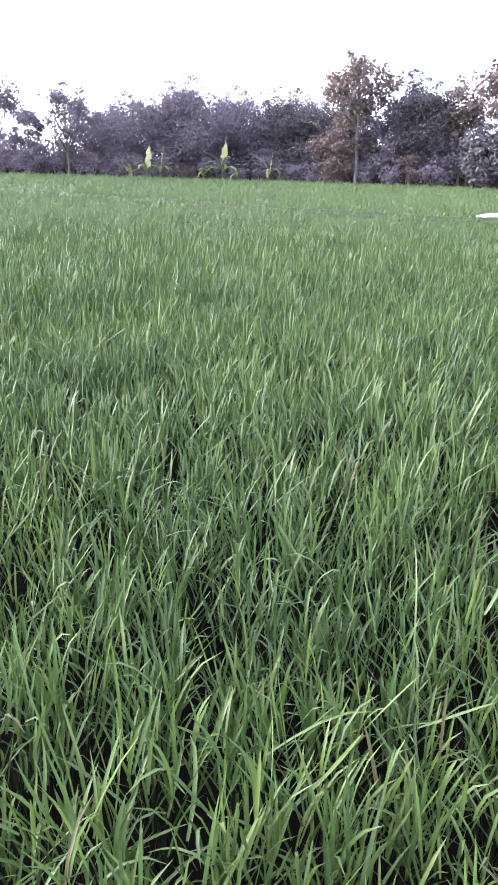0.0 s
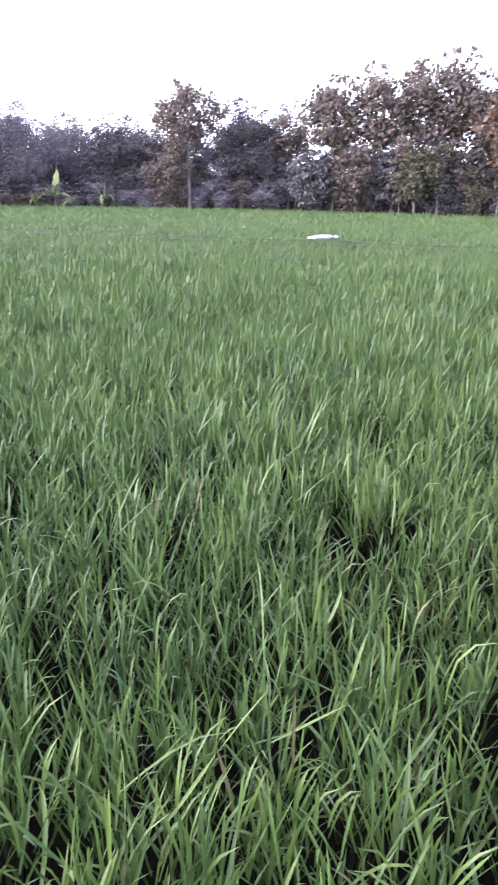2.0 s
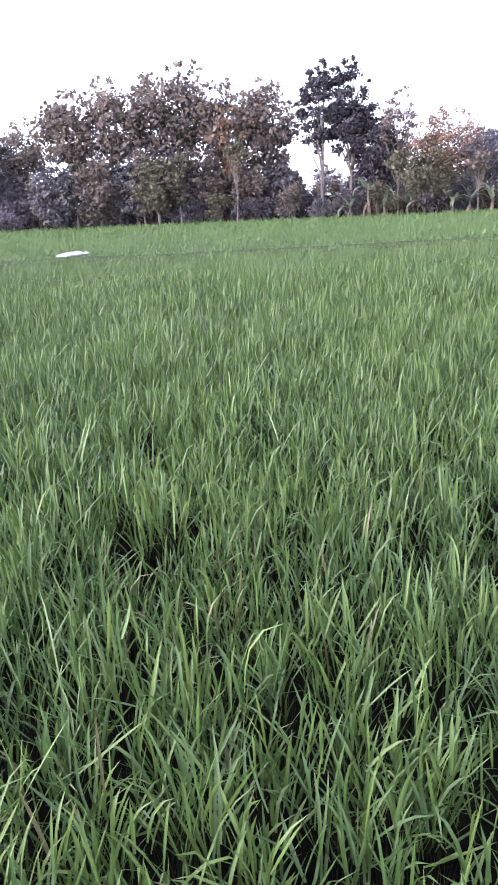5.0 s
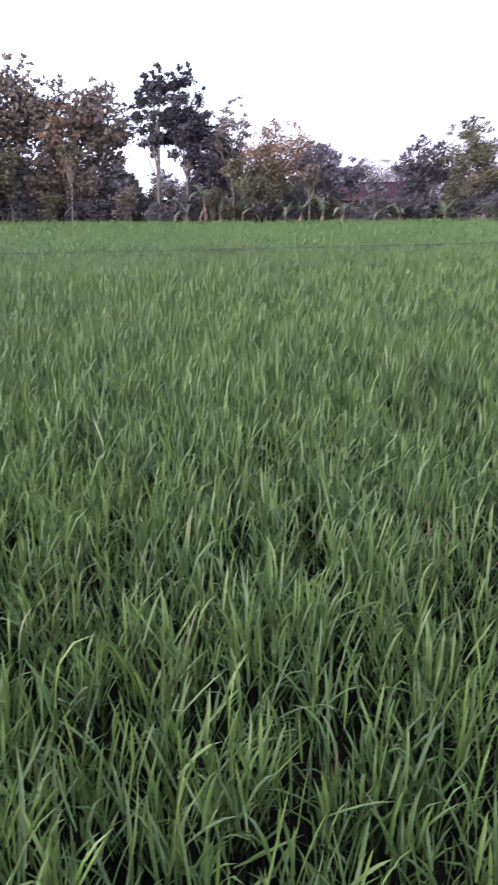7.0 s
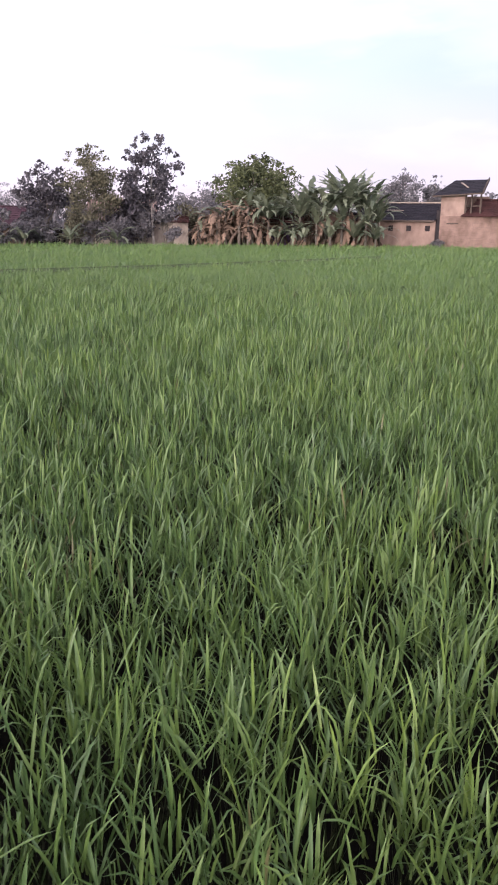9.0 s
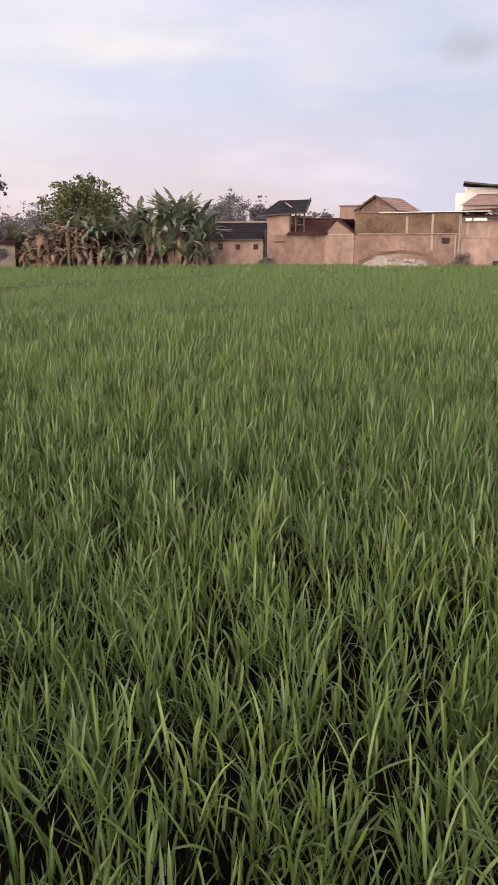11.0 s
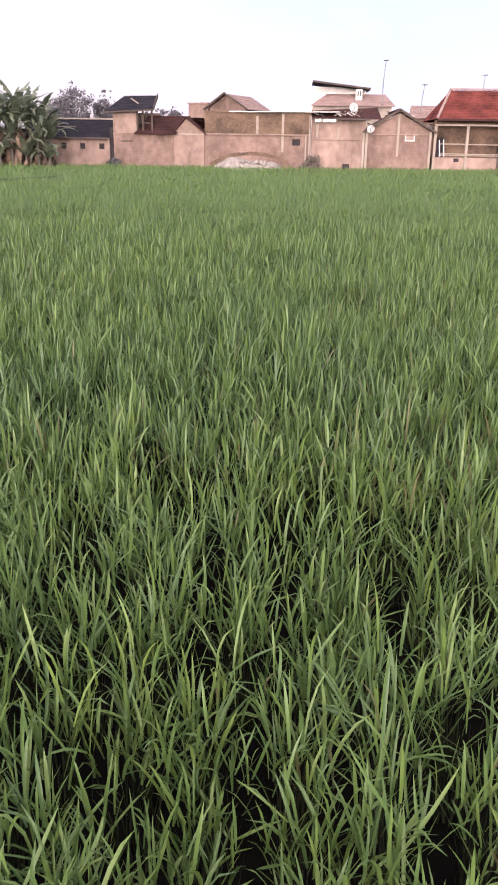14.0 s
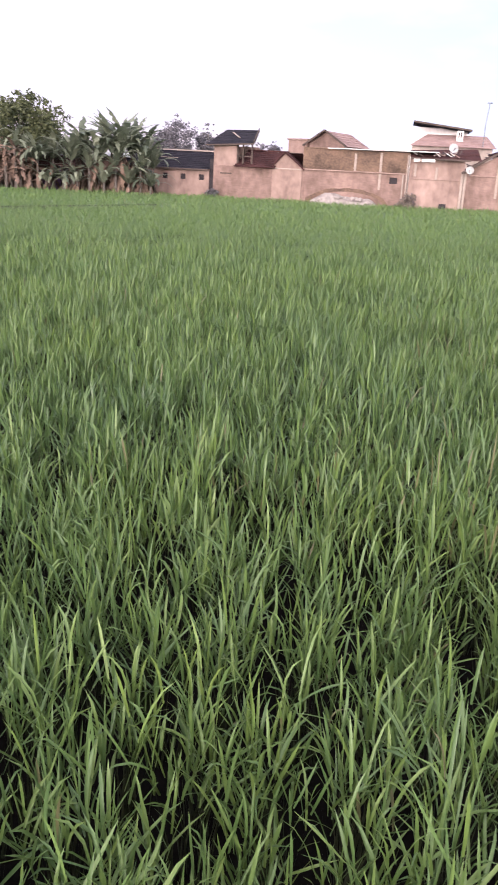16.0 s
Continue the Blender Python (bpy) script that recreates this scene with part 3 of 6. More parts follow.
def wall_with_holes(y0, y1, z0, z1, x0, x1, holes):
    """A wall in the y-z plane with rectangular openings (ya, yb, za, zb) cut through, built as a grid of blocks."""
    bm = bmesh.new()
    ys = sorted({y0, y1, *(v for h in holes for v in h[:2])})
    zs = sorted({z0, z1, *(v for h in holes for v in h[2:])})
    ys = [y for y in ys if y0 <= y <= y1]
    zs = [z for z in zs if z0 <= z <= z1]
    solid = lambda a, b: not any(h[0] <= a <= h[1] and h[2] <= b <= h[3] for h in holes)
    cells = {(i, k) for i in range(len(ys) - 1) for k in range(len(zs) - 1) if solid((ys[i] + ys[i + 1]) / 2, (zs[k] + zs[k + 1]) / 2)}
    vert = {}

    def at(x, i, k):
        if (x, i, k) not in vert:
            vert[(x, i, k)] = bm.verts.new((x, ys[i], zs[k]))
        return vert[(x, i, k)]

    for i, k in cells:
        bm.faces.new((at(x0, i, k), at(x0, i, k + 1), at(x0, i + 1, k + 1), at(x0, i + 1, k)))
        bm.faces.new((at(x1, i, k), at(x1, i + 1, k), at(x1, i + 1, k + 1), at(x1, i, k + 1)))
        for di, dk, (a, b) in ((-1, 0, ((i, k), (i, k + 1))), (1, 0, ((i + 1, k + 1), (i + 1, k))), (0, -1, ((i + 1, k), (i, k))), (0, 1, ((i, k + 1), (i + 1, k + 1)))):
            if (i + di, k + dk) not in cells:
                bm.faces.new((at(x0, *a), at(x1, *a), at(x1, *b), at(x0, *b)))
    return bm


# ---- ground: one sheet to the horizon ----
def ground_sheet():
    bm = bmesh.new()
    rings = [0, 6, 14, 30, 48, 70, 110, 200, 420, 900, 2500]
    last = [bm.verts.new((0, 0, 0))]
    for r in rings[1:]:
        ring = [bm.verts.new((r * math.sin(2 * math.pi * k / 48), r * math.cos(2 * math.pi * k / 48), 0.012 * noise.noise(Vector((r * 0.3, k * 0.7, 0))) if r < 48 else 0)) for k in range(48)]
        for k in range(48):
            if len(last) == 1:
                bm.faces.new((last[0], ring[(k + 1) % 48], ring[k]))
            else:
                bm.faces.new((last[k], last[(k + 1) % 48], ring[(k + 1) % 48], ring[k]))
        last = ring
    bmesh.ops.recalc_face_normals(bm, faces=bm.faces)
    return bm


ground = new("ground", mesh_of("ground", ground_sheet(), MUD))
if ground.data.polygons[0].normal.z < 0:
    ground.data.flip_normals()
tagged(ground, "dark wet paddy mud under the rice", "ground", kind="structure")

# earth bunds between the paddies: the long one bends across the field, a short one joins it
BUND = [(-26, 47), (-12, 34), (-5.5, 27.4), (0.7, 22.7), (5.3, 19.9), (9, 17.6), (15, 14.9), (21, 12.5), (28, 10.6), (33, 9.4)]
BUND_SHORT = [(8.5, 7.6), (12.5, 5.7), (16, 4.6), (19.9, 3.4), (23, 2.9)]


def mound(points, wide, high):
    bm = bmesh.new()
    rows = []
    for i, p in enumerate(points):
        a, b = Vector(points[max(i - 1, 0)]), Vector(points[min(i + 1, len(points) - 1)])
        d = (b - a).normalized()
        s = Vector((-d.y, d.x))
        p = Vector(p)
        up = high + 0.03 * math.exp(-((p.x - 5.7) ** 2 + (p.y - 19.8) ** 2) / 0.5)
        rows.append([bm.verts.new((*(p + s * wide * q), z * up / high)) for q, z in ((-1, -0.03), (-0.62, high * 0.8), (-0.2, high), (0.25, high * 0.96), (0.65, high * 0.75), (1, -0.03))])
    for a, b in zip(rows, rows[1:]):
        for k in range(5):
            bm.faces.new((a[k], a[k + 1], b[k + 1], b[k]))
    bmesh.ops.recalc_face_normals(bm, faces=bm.faces)
    return bm


def finer(points, step=1.0):
    out = []
    for a, b in zip(points, points[1:]):
        a, b = Vector(a), Vector(b)
        k = max(1, int((b - a).length / step))
        for i in range(k):
            p = a.lerp(b, i / k)
            out.append((p.x + 0.12 * noise.noise(Vector((p.x * 0.4, p.y * 0.4, 1))), p.y + 0.12 * noise.noise(Vector((p.x * 0.4, p.y * 0.4, 5)))))
    return out + [points[-1]]


for line, wide, high in ((BUND, 0.42, 0.43), (BUND_SHORT, 0.30, 0.25)):
    tagged(new("earth_bund", mesh_of("earth_bund", mound(finer(line, 0.5), wide, high), EARTH)), "low earth bund dividing two paddies", "bund", kind="structure")


# ---- rice: hills of leaf blades, thinner and broader with distance ----
def blades(rng, bx, by, bz, turn, lean, curl, length, width, segments, twist, bend=0.55, fold=0.0):
    """Ribbons that rise, lean and curl over, flat or folded along the midrib; arrays of one value each."""
    n = len(bx)
    s = np.linspace(0, 1, segments + 1)
    ang = lean[:, None] + curl[:, None] * s[None] ** 2
    step = (length / segments)[:, None]
    if segments == 1:
        ang = ang + 0.30 * curl[:, None] + 0.10
    out = np.sin(ang[:, :-1]) * step
    way = turn[:, None] + rng.normal(0, bend, n)[:, None] * (s[None, :-1] - 0.2)
    rise = np.concatenate([np.zeros((n, 1)), np.cumsum(np.cos(ang[:, :-1]) * step, 1)], 1)
    px = bx[:, None] + np.concatenate([np.zeros((n, 1)), np.cumsum(out * np.cos(way), 1)], 1)
    py = by[:, None] + np.concatenate([np.zeros((n, 1)), np.cumsum(out * np.sin(way), 1)], 1)
    pz = bz[:, None] + rise
    side = turn + np.pi / 2 + twist
    shape = np.interp(s, [0, 0.3, 0.65, 0.85, 1], [0.6, 1.0, 0.96, 0.66, 0.0])
    half = width[:, None] * 0.5 * shape[None]
    if fold:
        m = segments * 3 + 1
        v = np.empty((n, m, 3))
        for k in range(segments):
            for j, q in ((0, -1), (1, 0), (2, 1)):
                drop = fold * half[:, k] * (q == 0)
                v[:, 3 * k + j, 0] = px[:, k] + q * half[:, k] * np.cos(side) + drop * np.cos(way[:, k]) * np.cos(ang[:, k])
                v[:, 3 * k + j, 1] = py[:, k] + q * half[:, k] * np.sin(side) + drop * np.sin(way[:, k]) * np.cos(ang[:, k])
                v[:, 3 * k + j, 2] = pz[:, k] - drop * np.sin(ang[:, k])
        v[:, -1, 0], v[:, -1, 1], v[:, -1, 2] = px[:, -1], py[:, -1], pz[:, -1]
        base = np.arange(n)[:, None] * m
        quads = np.concatenate([base + [3 * k + j, 3 * k + j + 1, 3 * k + j + 4, 3 * k + j + 3] for k in range(segments - 1) for j in (0, 1)])
        tips = np.concatenate([base + [3 * segments - 3 + j, 3 * segments - 2 + j, 3 * segments] for j in (0, 1)])
        return v.reshape(-1, 3), quads, tips
    m = segments * 2 + 1
    v = np.empty((n, m, 3))
    for k in range(segments):
        for j, q in ((0, -1), (1, 1)):
            v[:, 2 * k + j, 0] = px[:, k] + q * half[:, k] * np.cos(side)
            v[:, 2 * k + j, 1] = py[:, k] + q * half[:, k] * np.sin(side)
            v[:, 2 * k + j, 2] = pz[:, k]
    v[:, -1, 0], v[:, -1, 1], v[:, -1, 2] = px[:, -1], py[:, -1], pz[:, -1]
    base = np.arange(n)[:, None] * m
    quads = np.concatenate([base + [2 * k, 2 * k + 1, 2 * k + 3, 2 * k + 2] for k in range(segments - 1)]) if segments > 1 else np.empty((0, 4), int)
    tips = base + [2 * segments - 2, 2 * segments - 1, 2 * segments]
    return v.reshape(-1, 3), quads, tips


def away_from(line, x, y):
    """Distance of points to a polyline."""
    best = np.full(len(x), 1e9)
    for (ax, ay), (bx, by) in zip(line, line[1:]):
        dx, dy = bx - ax, by - ay
        t = np.clip(((x - ax) * dx + (y - ay) * dy) / (dx * dx + dy * dy), 0, 1)
        best = np.minimum(best, np.hypot(x - ax - t * dx, y - ay - t * dy))
    return best


def waves(x, y, size, seed):
    """Smooth uneven swells between about -1 and 1."""
    r = np.random.default_rng(seed)
    out = np.zeros(len(x))
    for k in range(7):
        a, f, p = r.uniform(0, 2 * np.pi), r.uniform(0.6, 1.6) / size, r.uniform(0, 6.28)
        out += np.sin((x * np.cos(a) + y * np.sin(a)) * f * 2 * np.pi + p)
    return out / 3.2


EDGE = [(-180, 60), (-60, 62), (-20, 62), (-8, 58), (0, 56), (12, 54), (20, 50.5), (26, 48), (33, 46.6), (40, 44.6), (46, 46.5), (55, 47), (66, 48), (74, 51), (90, 49.6), (105, 51.5), (140, 60), (180, 60)]


def crop_lift(x, y):
    """The paddy before the houses lies a little higher."""
    return np.clip((x - 30) / 18, 0, 1) * (0.085 + 0.005 * np.clip(-y, 0, 10))


def rice(rng, r0, r1, spacing, tillers, leaves, segments, wide, heading_from, heading_to, low=0.21, fold=0.0, stalks=None):
    """One ring of paddy between two distances and headings: hills of tillers, each tiller with a few long leaves."""
    g = np.arange(-r1, r1, spacing)
    x, y = (a.ravel() for a in np.meshgrid(g, g))
    x = x + rng.normal(0, spacing * 0.15, len(x))
    y = y + rng.normal(0, spacing * 0.15, len(y))
    r, head = np.hypot(x, y), np.degrees(np.arctan2(x, y))
    edge = np.interp(head, [e[0] for e in EDGE], [e[1] for e in EDGE])
    keep = (r >= r0) & (r < np.minimum(r1, edge)) & (((head >= heading_from) & (head < heading_to)) if heading_from < heading_to else ((head >= heading_from) | (head < heading_to)))
    keep &= (away_from(BUND, x, y) > np.where(x < 16, 0.80, 0.60)) & (away_from(BUND_SHORT, x, y) > 0.17)
    gaps = waves(x, y, 0.9, 3) + 0.7 * waves(x, y, 0.45, 4)
    keep &= (gaps > -2.1) | (rng.random(len(x)) < 0.75)
    x, y = x[keep], y[keep]
    swell = (1 + 0.06 * waves(x, y, 3.2, 5) + 0.07 * waves(x, y, 0.8, 6)) * rng.normal(1, 0.05, len(x))
    # tillers
    tx, ty, sw = (np.repeat(a, tillers) for a in (x, y, swell))
    n = len(tx)
    a = rng.uniform(0, 2 * np.pi, n)
    splay = np.abs(rng.normal(0.0, 0.16, n))
    foot = spacing * (0.05 + 0.22 * rng.random(n))
    tx, ty = tx + foot * np.cos(a), ty + foot * np.sin(a)
    high = sw * rng.normal(1, 0.10, n)
    # leaves: the youngest stands up from the top, the older ones lean out lower down
    rank = np.tile(np.arange(leaves), n)
    bx, by, a, splay, high = (np.repeat(q, leaves) for q in (tx, ty, a, splay, high))
    m = len(bx)
    age = (rank + rng.random(m)) / leaves
    start = high * (0.375 - (0.375 - low) * age ** 1.1)
    bx, by = bx + np.tan(splay) * start * np.cos(a), by + np.tan(splay) * start * np.sin(a)
    turn = a + np.pi * rank + rng.normal(0, 0.8, m) + 0.5 * waves(bx, by, 2.5, 8)
    lean = np.where(rng.random(m) < 0.20, rng.uniform(0.45, 1.0, m), np.abs(rng.normal(0.12, 0.12, m)) + 0.30 * age)
    arch = rng.random(m)
    curl = np.where(arch < 0.58, rng.uniform(0.0, 0.5, m), np.where(arch < 0.86, rng.uniform(0.6, 1.3, m), rng.uniform(1.5, 2.5, m)))
    length = high * (0.128 + 0.04 * age) * rng.normal(1, 0.18, m).clip(0.5, 1.5)
    width = wide * rng.uniform(0.7, 1.2, m)
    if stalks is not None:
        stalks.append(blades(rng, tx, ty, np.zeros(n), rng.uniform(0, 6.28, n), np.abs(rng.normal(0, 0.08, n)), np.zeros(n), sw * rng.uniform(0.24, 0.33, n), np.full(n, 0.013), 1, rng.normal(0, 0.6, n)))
    return blades(rng, bx, by, start + crop_lift(bx, by), turn, lean, curl, length, width, segments, rng.normal(0, 0.6, m), 0.35, fold)


def canopy(r0, r1, step, heading_from, heading_to):
    """The closed mass of leaves far off, under the standing tips."""
    rng = np.random.default_rng(17)
    heads = np.radians(np.arange(heading_from, heading_to + step, step))
    rows = int(math.log(r1 / r0) / 0.010)
    rr = r0 * (r1 / r0) ** (np.arange(rows + 1) / rows)
    rg, hg = np.meshgrid(rr, heads, indexing="ij")
    edge = np.interp(np.degrees(hg), [e[0] for e in EDGE], [e[1] for e in EDGE]) - 0.15
    rg = np.minimum(rg, edge)
    x, y = (rg * np.sin(hg)).ravel(), (rg * np.cos(hg)).ravel()
    x = x + rng.normal(0, 0.05, len(x))
    y = y + rng.normal(0, 0.05, len(y))
    z = 0.24 * (1 + 0.06 * waves(x, y, 3.2, 5) + 0.07 * waves(x, y, 0.8, 6)) + rng.uniform(-0.07, 0.07, len(x)) + crop_lift(x, y)
    near_bund = np.minimum(away_from(BUND, x, y) / 0.95, away_from(BUND_SHORT, x, y) / 0.35)
    near_bund = np.minimum(near_bund, (edge.ravel() - rg.ravel()) / 0.1 + 0.2)
    z = np.where(near_bund < 1, 0.02, z)
    w = len(heads)
    i = (np.arange(rows)[:, None] * w + np.arange(w - 1)[None]).ravel()
    quads = np.stack([i, i + w, i + w + 1, i + 1], 1)
    return np.stack([x, y, z], 1), quads, np.empty((0, 3), int)


def join_blades(pieces):
    vs, qs, ts, k = [], [], [], 0
    for v, q, t in pieces:
        vs.append(v), qs.append(q + k), ts.append(t + k)
        k += len(v)
    return np.concatenate(vs), [f for f in (np.concatenate(qs), np.concatenate(ts)) if len(f)]


rice_rng = np.random.default_rng(7)
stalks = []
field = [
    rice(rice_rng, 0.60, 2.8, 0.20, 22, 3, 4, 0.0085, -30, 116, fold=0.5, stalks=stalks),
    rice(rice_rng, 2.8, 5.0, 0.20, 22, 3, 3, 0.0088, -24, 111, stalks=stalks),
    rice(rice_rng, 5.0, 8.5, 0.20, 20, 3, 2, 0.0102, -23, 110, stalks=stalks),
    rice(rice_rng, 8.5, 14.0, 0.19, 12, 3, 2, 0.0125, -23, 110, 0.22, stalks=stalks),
    rice(rice_rng, 14.0, 21.0, 0.20, 13, 2, 1, 0.0180, -23, 110, 0.25),
    rice(rice_rng, 21.0, 33.0, 0.22, 8, 2, 1, 0.030, -23, 110, 0.25),
    rice(rice_rng, 33.0, 63.0, 0.30, 5, 2, 1, 0.055, -23, 110, 0.25),
    canopy(20.0, 63.0, 0.6, -25, 112),
    rice(rice_rng, 0.60, 4.0, 0.20, 10, 3, 1, 0.0140, 116, -30),
    rice(rice_rng, 4.0, 14.0, 0.26, 4, 2, 1, 0.055, 111, -24),
    rice(rice_rng, 14.0, 60.0, 0.60, 3, 2, 1, 0.25, 111, -24),
]
v, f = join_blades(field)
tagged(new("rice_crop", raw_mesh("rice_crop", v, f, RICE)), "dense young green rice plants standing in paddy mud", "rice", kind="stuff")
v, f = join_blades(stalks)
tagged(new("rice_stalks", raw_mesh("rice_stalks", v, f, SHEATH)), "lower stalks of the rice plants, coloured as deep in shade", "rice", kind="stuff")

# short grass on the bunds
wr = np.random.default_rng(21)
line = finer(BUND, 0.025)
wx = np.array([p[0] for p in line]) + wr.normal(0, 0.14, len(line))
wy = np.array([p[1] for p in line]) + wr.normal(0, 0.14, len(line))
tufts = waves(wx, wy, 2.4, 12) > -0.15
wx, wy = wx[tufts], wy[tufts]
n = len(wx)
v, q, t = blades(wr, wx, wy, np.full(n, 0.37), wr.uniform(0, 6.28, n), wr.uniform(0.1, 0.7, n), wr.uniform(0, 1.2, n), wr.uniform(0.04, 0.13, n), np.full(n, 0.02), 2, wr.normal(0, 0.5, n))
tagged(new("bund_grass", raw_mesh("bund_grass", v, [q, t], WEED)), "short weedy grass along the bunds", "grass", kind="stuff")


# ---- far woods behind everything ----
def far_woods():
    rng = np.random.default_rng(31)
    centres, radii = [], []
    for k in range(340):
        a = radians(rng.uniform(-75, 165))
        d = rng.uniform(98, 135)
        h = rng.uniform(3.0, 5.0) * d / 100
        for j in range(3):
            centres.append((d * math.sin(a) + rng.normal(0, 1.4), d * math.cos(a) + rng.normal(0, 1.4), h * (0.3 + 0.3 * j)))
            radii.append(rng.uniform(1.0, 1.9))
    v, f = leaf_cloud(rng, centres, radii, [36] * len(centres), 0.75)
    v[:, 2] = np.maximum(v[:, 2], 0.02)
    # haze over these woods comes from the leaf colour
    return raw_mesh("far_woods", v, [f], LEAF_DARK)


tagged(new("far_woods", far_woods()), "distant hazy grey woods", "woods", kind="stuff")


# ---- the houses along the field's far side; their fronts face -x ----
def low_house():
    h = thing("low_house", 0, 0, 0, "low brick house with dark tiled roof and three vents", "house")
    vents = [(y - 0.16, y + 0.16, 1.37, 1.69) for y in (13.73, 12.6, 11.45)]
    part("front_wall", wall_with_holes(10.98, 16.4, 0, 2.02, 50.0, 50.18, vents), RENDERED, h)
    part("side_wall", boxed(50.18, 54.4, 10.98, 11.14, 0, 2.02), RENDERED, h)
    part("side_wall", boxed(50.18, 54.4, 16.24, 16.4, 0, 2.02), RENDERED, h)
    part("back_wall", boxed(54.4, 54.58, 10.98, 16.4, 0, 2.02), RENDERED, h)
    for a, b, c, d in vents:
        part("vent", boxed(50.10, 50.13, a, b, c, d, soft=0), DARK, h, "dark square vent")
    roof = part("roof", tiled(bmesh.new(), (49.7, 10.95, 1.98), (49.7, 16.5, 1.98), (52.3, 10.95, 3.05), (52.3, 16.5, 3.05), 10), TILE_DARK, h)
    part("back_slope", tiled(bmesh.new(), (54.9, 16.5, 1.98), (54.9, 10.95, 1.98), (52.3, 16.5, 3.05), (52.3, 10.95, 3.05), 8), TILE_DARK, roof)
    part("ridge_cap", beam((52.3, 10.95, 3.10), (52.3, 16.5, 3.10), 0.16, 0.08), GREYWALL, roof, "light cement ridge cap")
    part("cement_streak", beam((51.0, 13.2, 2.60), (51.0, 14.3, 2.62), 0.07, 0.04), GREYWALL, roof, "light cement patch")
    part("gutter_board", beam((49.68, 10.95, 1.96), (49.68, 16.5, 1.96), 0.04, 0.10), WOOD, roof)
    return h


def tower_house():
    h = thing("tower_house", 0, 0, 0, "brick house with raised room and patched tile roofs", "house")
    part("front_wall", boxed(50.0, 50.2, 5.34, 10.72, 0, 2.28), BRICK, h)
    # dark sheet set in the gap to draw the shade there
    part("shade_slot", boxed(50.12, 50.16, 10.73, 10.97, 0, 2.6, soft=0), DARK, h, "dark sheet for the shade between two houses")
    part("upper_room", wall_with_holes(9.33, 10.72, 2.285, 3.46, 50.02, 50.2, []), RENDERED, h, "plastered upper room")
    part("upper_side", boxed(50.2, 52.2, 10.56, 10.72, 2.285, 3.46), RENDERED, h)
    part("upper_back", boxed(52.2, 52.36, 8.3, 10.72, 2.285, 3.46), BRICK, h)
    for y in (9.28, 8.95, 8.42):
        part("post", boxed(50.05, 50.15, y - 0.05, y + 0.05, 2.285, 3.6), WOOD, h)
    part("rail", beam((50.1, 9.3, 2.85), (50.1, 8.4, 2.85), 0.05, 0.07), WOOD, h)
    roof = part("upper_roof", tiled(bmesh.new(), (49.55, 8.25, 3.58), (49.55, 11.15, 3.42), (52.4, 8.45, 4.46), (52.4, 10.45, 4.42), 9), TILE_DARK, h)
    part("verge_board", beam((49.5, 8.22, 3.62), (52.4, 8.42, 4.48), 0.06, 0.22), WOOD, roof, "dark timber verge board")
    part("cement_streak", beam((50.6, 9.3, 3.92), (51.6, 9.9, 4.24), 0.08, 0.05), GREYWALL, roof)
    part("eave_board", beam((49.55, 8.25, 3.54), (49.55, 11.15, 3.38), 0.05, 0.08), WOOD, roof)
    main = part("main_roof", tiled(bmesh.new(), (49.7, 6.95, 2.26), (49.7, 9.45, 2.26), (52.0, 6.5, 3.22), (52.0, 8.95, 3.22), 8), TILE_BROWN, h)
    part("back_slope", tiled(bmesh.new(), (54.4, 9.4, 2.26), (54.4, 5.3, 2.26), (52.0, 9.0, 3.22), (52.0, 5.6, 3.22), 7), TILE_BROWN, main)
    part("ridge_cap", beam((52.0, 6.4, 3.27), (52.0, 9.0, 3.27), 0.15, 0.08), TILE_BROWN, main)
    part("gable", gable_wall(5.34, 7.12, 2.3, 6.40, 3.12, 49.98, 50.16), RENDERED, h, "plastered gable")
    side = part("gable_roof", tiled(bmesh.new(), (49.85, 5.18, 2.26), (52.3, 5.18, 2.26), (49.85, 6.40, 3.20), (52.3, 6.40, 3.20), 5), TILE_BROWN, h)
    part("gable_slope", tiled(bmesh.new(), (52.3, 7.25, 2.26), (49.85, 7.25, 2.26), (52.3, 6.40, 3.20), (49.85, 6.40, 3.20), 5), TILE_BROWN, side)
    for y, z in ((5.2, 2.24), (7.2, 2.24)):
        part("verge", beam((49.82, y, z), (49.82, 6.40, 3.22), 0.06, 0.07), TILE_BROWN, side)
    part("band", boxed(49.96, 50.0, 5.36, 7.1, 2.22, 2.30), PALE, h)
    part("lintel", boxed(49.97, 50.0, 9.6, 10.3, 1.80, 1.88), WOOD, h)
    return h


